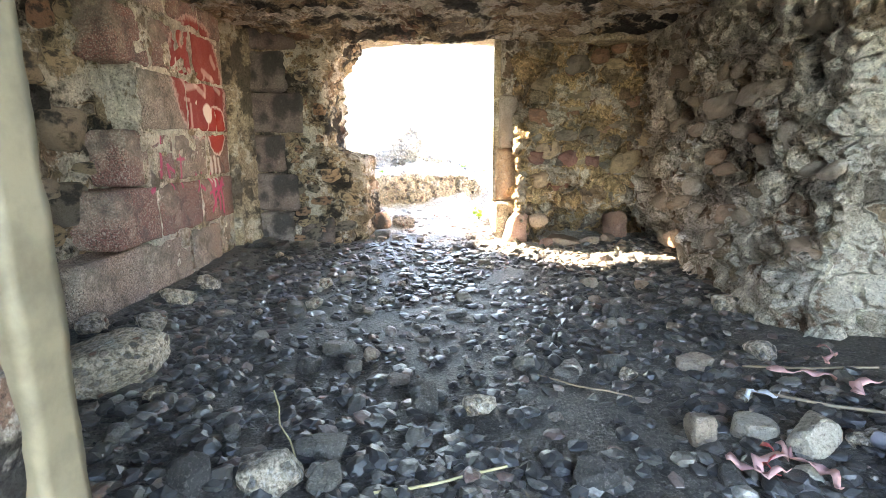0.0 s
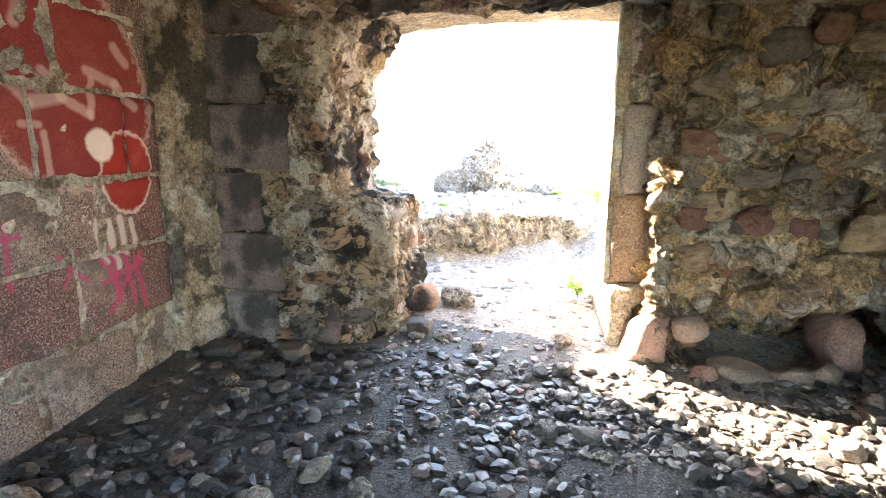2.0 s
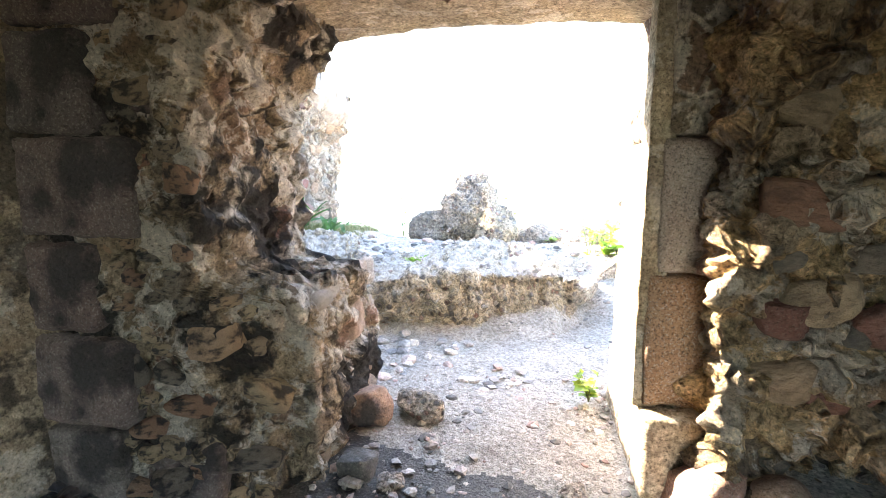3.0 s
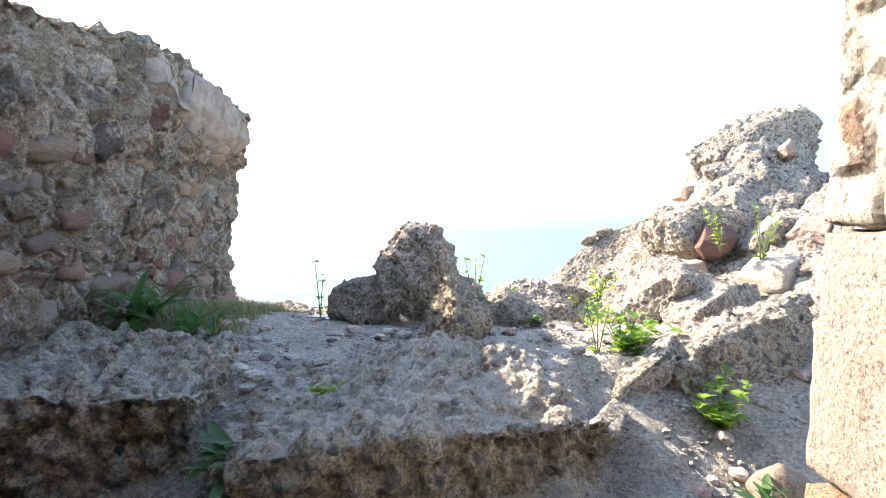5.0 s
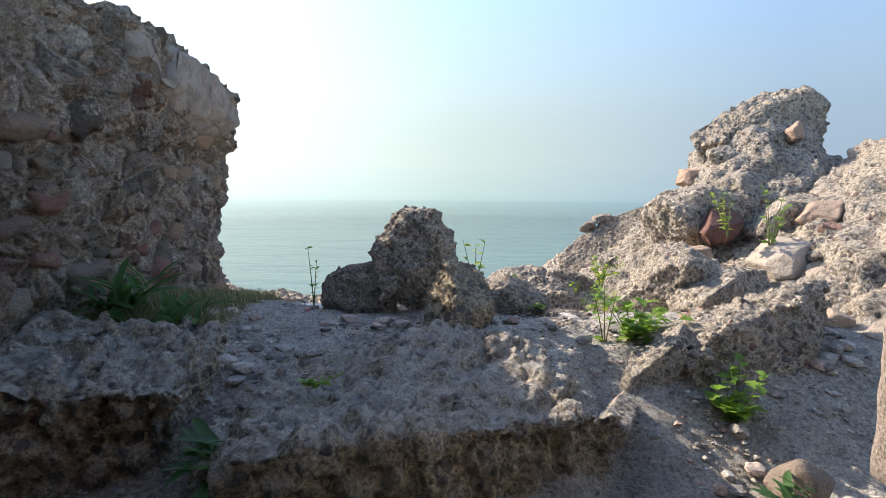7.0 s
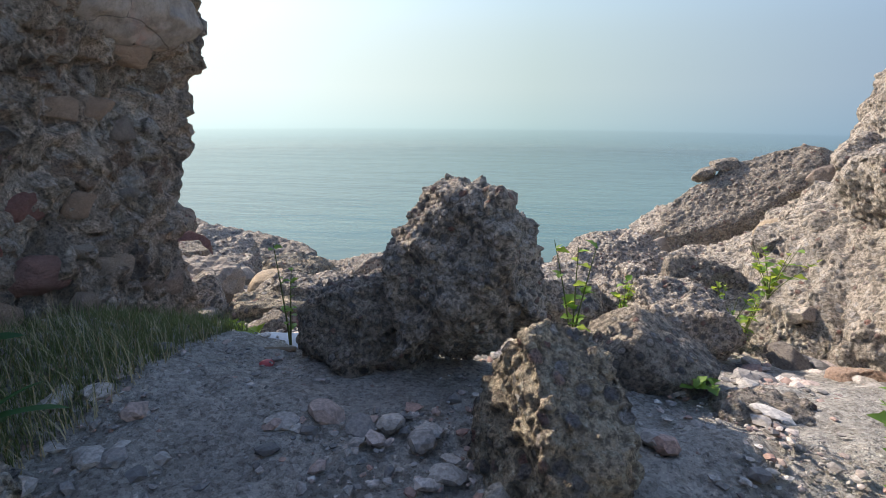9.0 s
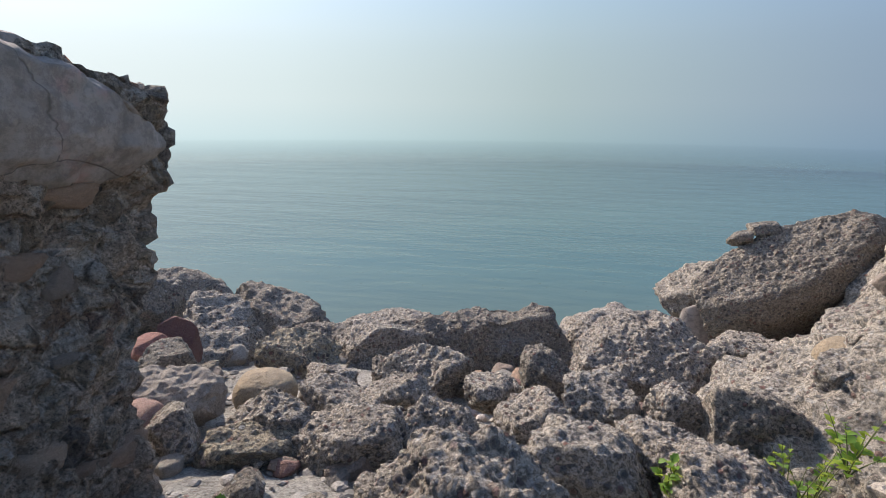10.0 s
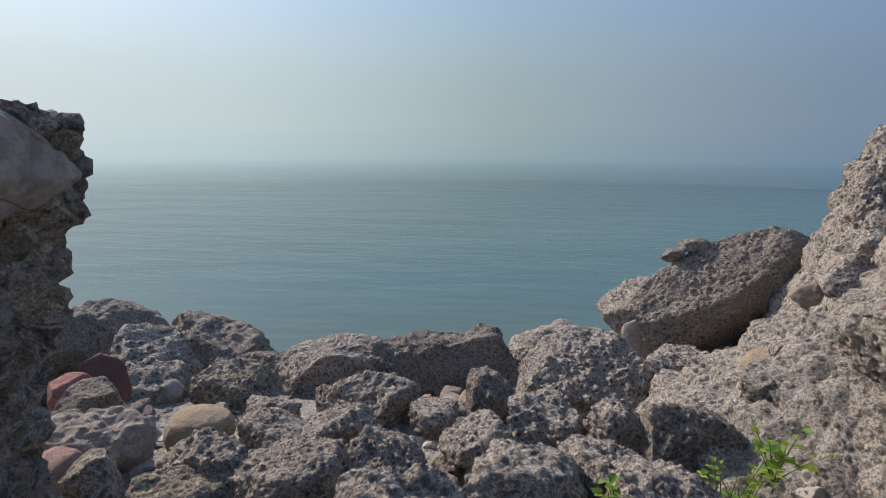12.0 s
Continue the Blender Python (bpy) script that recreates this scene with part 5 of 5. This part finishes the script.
def tube(path, radius, sides=5):
    """A tapering stem along a path."""
    v, q = [], []
    m = len(path)
    for i, c in enumerate(path):
        r = radius * (1 - 0.7 * i / (m - 1))
        v += [(c[0] + r * math.cos(2 * math.pi * k / sides), c[1] + r * math.sin(2 * math.pi * k / sides), c[2]) for k in range(sides)]
    for i in range(m - 1):
        for k in range(sides):
            a, b = i * sides + k, i * sides + (k + 1) % sides
            q.append((a, b, b + sides, a + sides))
    return v, q


def weed(x, y, z, stems, height, spread, per_stem, kinds, seed, label, scale=1.0, upright=1.0):
    """A clump of stems, each carrying leaves of its own."""
    r = random.Random(seed)
    root = tagged(new("weed"), label, "plant")
    root.location = (x, y, z)
    for s in range(stems):
        a = r.uniform(0, 2 * math.pi)
        reach, h = spread * r.uniform(0.3, 1.0), height * r.uniform(0.6, 1.0)
        path = [(reach * math.cos(a) * t ** 1.3, reach * math.sin(a) * t ** 1.3, h * t) for t in (0, 0.2, 0.4, 0.6, 0.8, 1.0)]
        v, q = tube(path, 0.004 * (1 + height))
        part("stem", np_mesh("stem", v, q, M_STEM), root)
        for k in range(per_stem):
            t = r.uniform(0.15, 1.0)
            b = r.uniform(0, 2 * math.pi)
            sc = 1.3 * scale * r.uniform(0.6, 1.15) * (1.15 - 0.4 * t)
            m = Matrix.Translation((reach * math.cos(a) * t ** 1.3, reach * math.sin(a) * t ** 1.3, h * t)) @ pose(0, 0, 0, r.uniform(-25, 25), -r.uniform(5, 50) * upright, math.degrees(b)) @ Matrix.Scale(sc, 4)
            part("leaf", leaf(r.choice(kinds)), root, at=m)
    return root


weed(1.48, 9.4, 0.36, 9, 0.42, 0.26, 7, ("broad", "weed"), 1, "bright green lobed weed growing from the rubble", 1.0)
weed(1.0, 9.98, 0.7, 11, 0.42, 0.36, 8, ("broad", "weed"), 2, "bright green weed among concrete blocks", 1.0)
weed(0.8, 9.95, 0.66, 3, 0.66, 0.14, 7, ("weed", "young"), 3, "tall thin weed with yellow-green leaves", 0.9)
for x, y, tall, seed in ((1.22, 12.62, 0.5, 31), (1.42, 12.75, 0.45, 32), (1.0, 12.75, 0.3, 33)):
    foot = max(float(ground_z(np.array(x), np.array(y))), float(hill_z(np.array([x]), np.array([y]))[0]))
    weed(x, y, foot, 7, tall + 0.15, 0.2, 8, ("weed", "young"), seed, "yellow-green weed between the pebbly boulders", 0.8)
weed(-0.13, 10.95, 0.8, 3, 0.72, 0.12, 8, ("weed", "young"), 4, "tall thin weed behind the boulders", 0.9)
weed(-1.62, 10.85, 0.72, 2, 0.66, 0.06, 8, ("weed",), 5, "single tall weed stem beside the boulder", 0.6)
weed(0.42, 10.75, 0.76, 7, 0.12, 0.16, 5, ("weed",), 6, "low green weed against the slab", 0.9)
weed(-1.36, 8.5, 0.42, 9, 0.24, 0.22, 3, ("dock",), 7, "dark green dock plant in a gap", 1.2, 1.5)
weed(-2.65, 9.75, 0.88, 12, 0.36, 0.36, 3, ("dock",), 8, "dark dock leaves in the grass", 1.3, 1.6)
weed(-2.15, 9.5, 0.88, 8, 0.24, 0.3, 3, ("dock",), 9, "dark dock leaves in the grass", 1.0, 1.6)
weed(-2.1, 11.2, 0.55, 6, 0.2, 0.25, 6, ("young",), 10, "yellow-green seedlings among stones", 1.0)
weed(0.52, 7.25, 0.2, 8, 0.2, 0.14, 5, ("young", "weed"), 11, "bright green weed at the foot of the jamb", 0.9)
weed(1.35, 8.55, 0.28, 10, 0.16, 0.22, 3, ("dock",), 12, "plantain rosette with dark leaves", 0.8, 1.3)
weed(2.55, 11.75, 1.35, 6, 0.6, 0.25, 7, ("weed", "young"), 13, "straggling weed with yellow-green leaves", 0.8)
weed(2.9, 11.6, 1.2, 5, 0.7, 0.3, 8, ("weed",), 14, "straggling weed on the rubble mound", 0.8)
weed(1.45, 12.5, 0.62, 8, 0.42, 0.3, 7, ("weed", "young"), 15, "weed with dry flower heads between boulders", 0.9)
weed(0.35, 12.2, 0.5, 5, 0.36, 0.16, 7, ("weed", "young"), 16, "weed growing between pebbly blocks", 0.9)
weed(-1.05, 8.95, 0.78, 5, 0.07, 0.14, 4, ("weed",), 17, "low creeping weed on the slab", 0.6)
weed(-2.35, 10.3, 0.8, 6, 0.12, 0.2, 4, ("dock",), 18, "low dark weed under the ruined wall", 0.6)


def grass(x0, x1, y0, y1, count, height, seed, material, label):
    r = np.random.RandomState(seed)
    vs, qs, base = [], [], 0
    for _ in range(count):
        x, y = r.uniform(x0, x1), r.uniform(y0, y1)
        z = float(ground_z(np.array(x), np.array(y)))
        h, a, lean = height * r.uniform(0.4, 1.0), r.uniform(0, 2 * math.pi), r.uniform(0.2, 0.9)
        dx, dy = math.cos(a), math.sin(a)
        for t in (0, 0.35, 0.7, 1.0):
            w = 0.0024 * (1 - 0.85 * t)
            cx, cy, cz = x + dx * lean * h * t * t, y + dy * lean * h * t * t, z + h * t * (1 - 0.25 * lean * t)
            vs += [(cx - dy * w, cy + dx * w, cz), (cx + dy * w, cy - dx * w, cz)]
        for k in range(3):
            b = base + 2 * k
            qs.append((b, b + 1, b + 3, b + 2))
        base += 8
    tagged(part("grass", np_mesh("grass", vs, qs, material)), label, "grass", kind="stuff")


grass(-3.0, -1.95, 9.35, 11.0, 8000, 0.12, 3, M_GRASS, "rough dull green grass under the ruined wall")
grass(-2.95, -1.9, 9.3, 10.7, 1600, 0.17, 4, M_STRAW, "dry straw among the grass")

# ---- litter ----
def bar(name, a, b, r, material, label, category, sides=6):
    a, b = Vector(a), Vector(b)
    pts = [a.lerp(b, t) + Vector((0.01 * math.sin(9 * t), 0.012 * math.cos(7 * t), 0.0)) for t in (0, 0.25, 0.5, 0.75, 1)]
    d = (b - a).normalized()
    u = d.orthogonal().normalized()
    w = d.cross(u)
    v = [p + r * (u * math.cos(2 * math.pi * k / sides) + w * math.sin(2 * math.pi * k / sides)) for p in pts for k in range(sides)]
    q = [(i * sides + k, i * sides + (k + 1) % sides, (i + 1) * sides + (k + 1) % sides, (i + 1) * sides + k) for i in range(4) for k in range(sides)]
    return tagged(part(name, np_mesh(name, v, q, material)), label, category)


def rag(x, y, z, l, w, turn, seed, material, label):
    """A crumpled strip of cloth or film with some thickness."""
    r = np.random.RandomState(seed)
    n = 14
    t = np.linspace(0, 1, n)
    cz = 0.02 + 0.025 * np.abs(np.sin(t * 9 + seed)) + 0.01 * r.uniform(size=n)
    cy = 0.03 * np.sin(t * 7 + seed)
    v = []
    for i in range(n):
        for s, h in ((-1, 0), (1, 0), (1, 0.004), (-1, 0.004)):
            v.append((l * (t[i] - 0.5), cy[i] + s * w / 2 * (0.7 + 0.3 * math.sin(5 * t[i])), cz[i] + h + 0.01 * s * math.sin(11 * t[i])))
    q = [(i * 4 + k, i * 4 + (k + 1) % 4, i * 4 + 4 + (k + 1) % 4, i * 4 + 4 + k) for i in range(n - 1) for k in range(4)]
    q += [(3, 2, 1, 0), ((n - 1) * 4, (n - 1) * 4 + 1, (n - 1) * 4 + 2, (n - 1) * 4 + 3)]
    tagged(part("rag", np_mesh("rag", v, q, material), at=pose(x, y, z, 0, 0, turn)), label, "litter", "litter on the floor")


for i, (x, y, l, w, turn, m) in enumerate(((1.3, 1.8, 0.26, 0.05, 40, M_RAG), (1.2, 1.72, 0.22, 0.04, -20, M_RAG), (1.42, 1.72, 0.24, 0.04, 100, M_RAG), (1.85, 2.45, 0.3, 0.04, -25, M_RAG), (2.0, 2.25, 0.26, 0.05, 30, M_RAG), (1.55, 2.3, 0.2, 0.03, 10, M_CARD), (1.28, 1.78, 0.2, 0.02, 70, M_PLASTIC_RED), (2.1, 2.6, 0.3, 0.03, 60, M_RAG))):
    rag(x, y, 0.03 + float(ground_z(np.array(x), np.array(y))), l, w, turn, i, m, "crumpled faded pink and white rag among stones")
bar("twig", (1.5, 2.35, 0.07), (2.15, 2.0, 0.1), 0.008, M_TWIG, "dry twig among rubble", "twig")
bar("twig", (1.65, 2.6, 0.08), (2.3, 2.5, 0.12), 0.007, M_TWIG, "dry twig among rubble", "twig")
bar("twig", (-0.25, 1.62, 0.03), (0.25, 1.78, 0.03), 0.006, M_STRAW, "dry stalk on the earth floor", "twig")
bar("twig", (-0.6, 1.85, 0.02), (-0.78, 2.15, 0.16), 0.004, M_STRAW, "dry stalk on the earth floor", "twig")
bar("twig", (0.5, 2.6, 0.03), (0.95, 2.35, 0.03), 0.005, M_TWIG, "dry stalk on the earth floor", "twig")
bar("twig", (-2.3, 10.5, 0.82), (-1.55, 10.75, 0.78), 0.015, M_TWIG, "weathered stick on the ground", "stick")


def bottle(x, y, z, turn):
    prof = ((0.0, 0.0), (0.032, 0.0), (0.035, 0.01), (0.035, 0.13), (0.03, 0.16), (0.013, 0.19), (0.013, 0.215), (0.0, 0.215))
    n = 14
    v = [(r * math.cos(2 * math.pi * k / n), r * math.sin(2 * math.pi * k / n), h) for r, h in prof for k in range(n)]
    q = [(i * n + k, i * n + (k + 1) % n, (i + 1) * n + (k + 1) % n, (i + 1) * n + k) for i in range(len(prof) - 1) for k in range(n)]
    tagged(part("bottle", np_mesh("bottle", v, q, M_BOTTLE), at=pose(x, y, z, 90, 0, turn)), "crushed grey plastic bottle lying among stones", "bottle")


bottle(1.78, 1.9, 0.09, 25)
boulder(-1.72, 10.85, 0.74, (0.26, 0.16, 0.02), 501, M_CARD, "flat white board lying on the ground", (3, -4, 20), 3, 6, 0.02, name="board")
tagged(part("drink_can", rock("drink_can", (0.045, 0.03, 0.03), 502, 3, M_PLASTIC_RED, 10, 0.05, round_=0.6), at=pose(-1.6, 10.55, 0.79, 0, 0, 30)), "crumpled red drink can in the shade", "can")
boulder(0.57, 12.15, 0.66, (0.16, 0.12, 0.03), 503, M_FACE, "flat pale slab among blocks", (0, 0, 15), 3, 7, 0.02, name="flagstone")
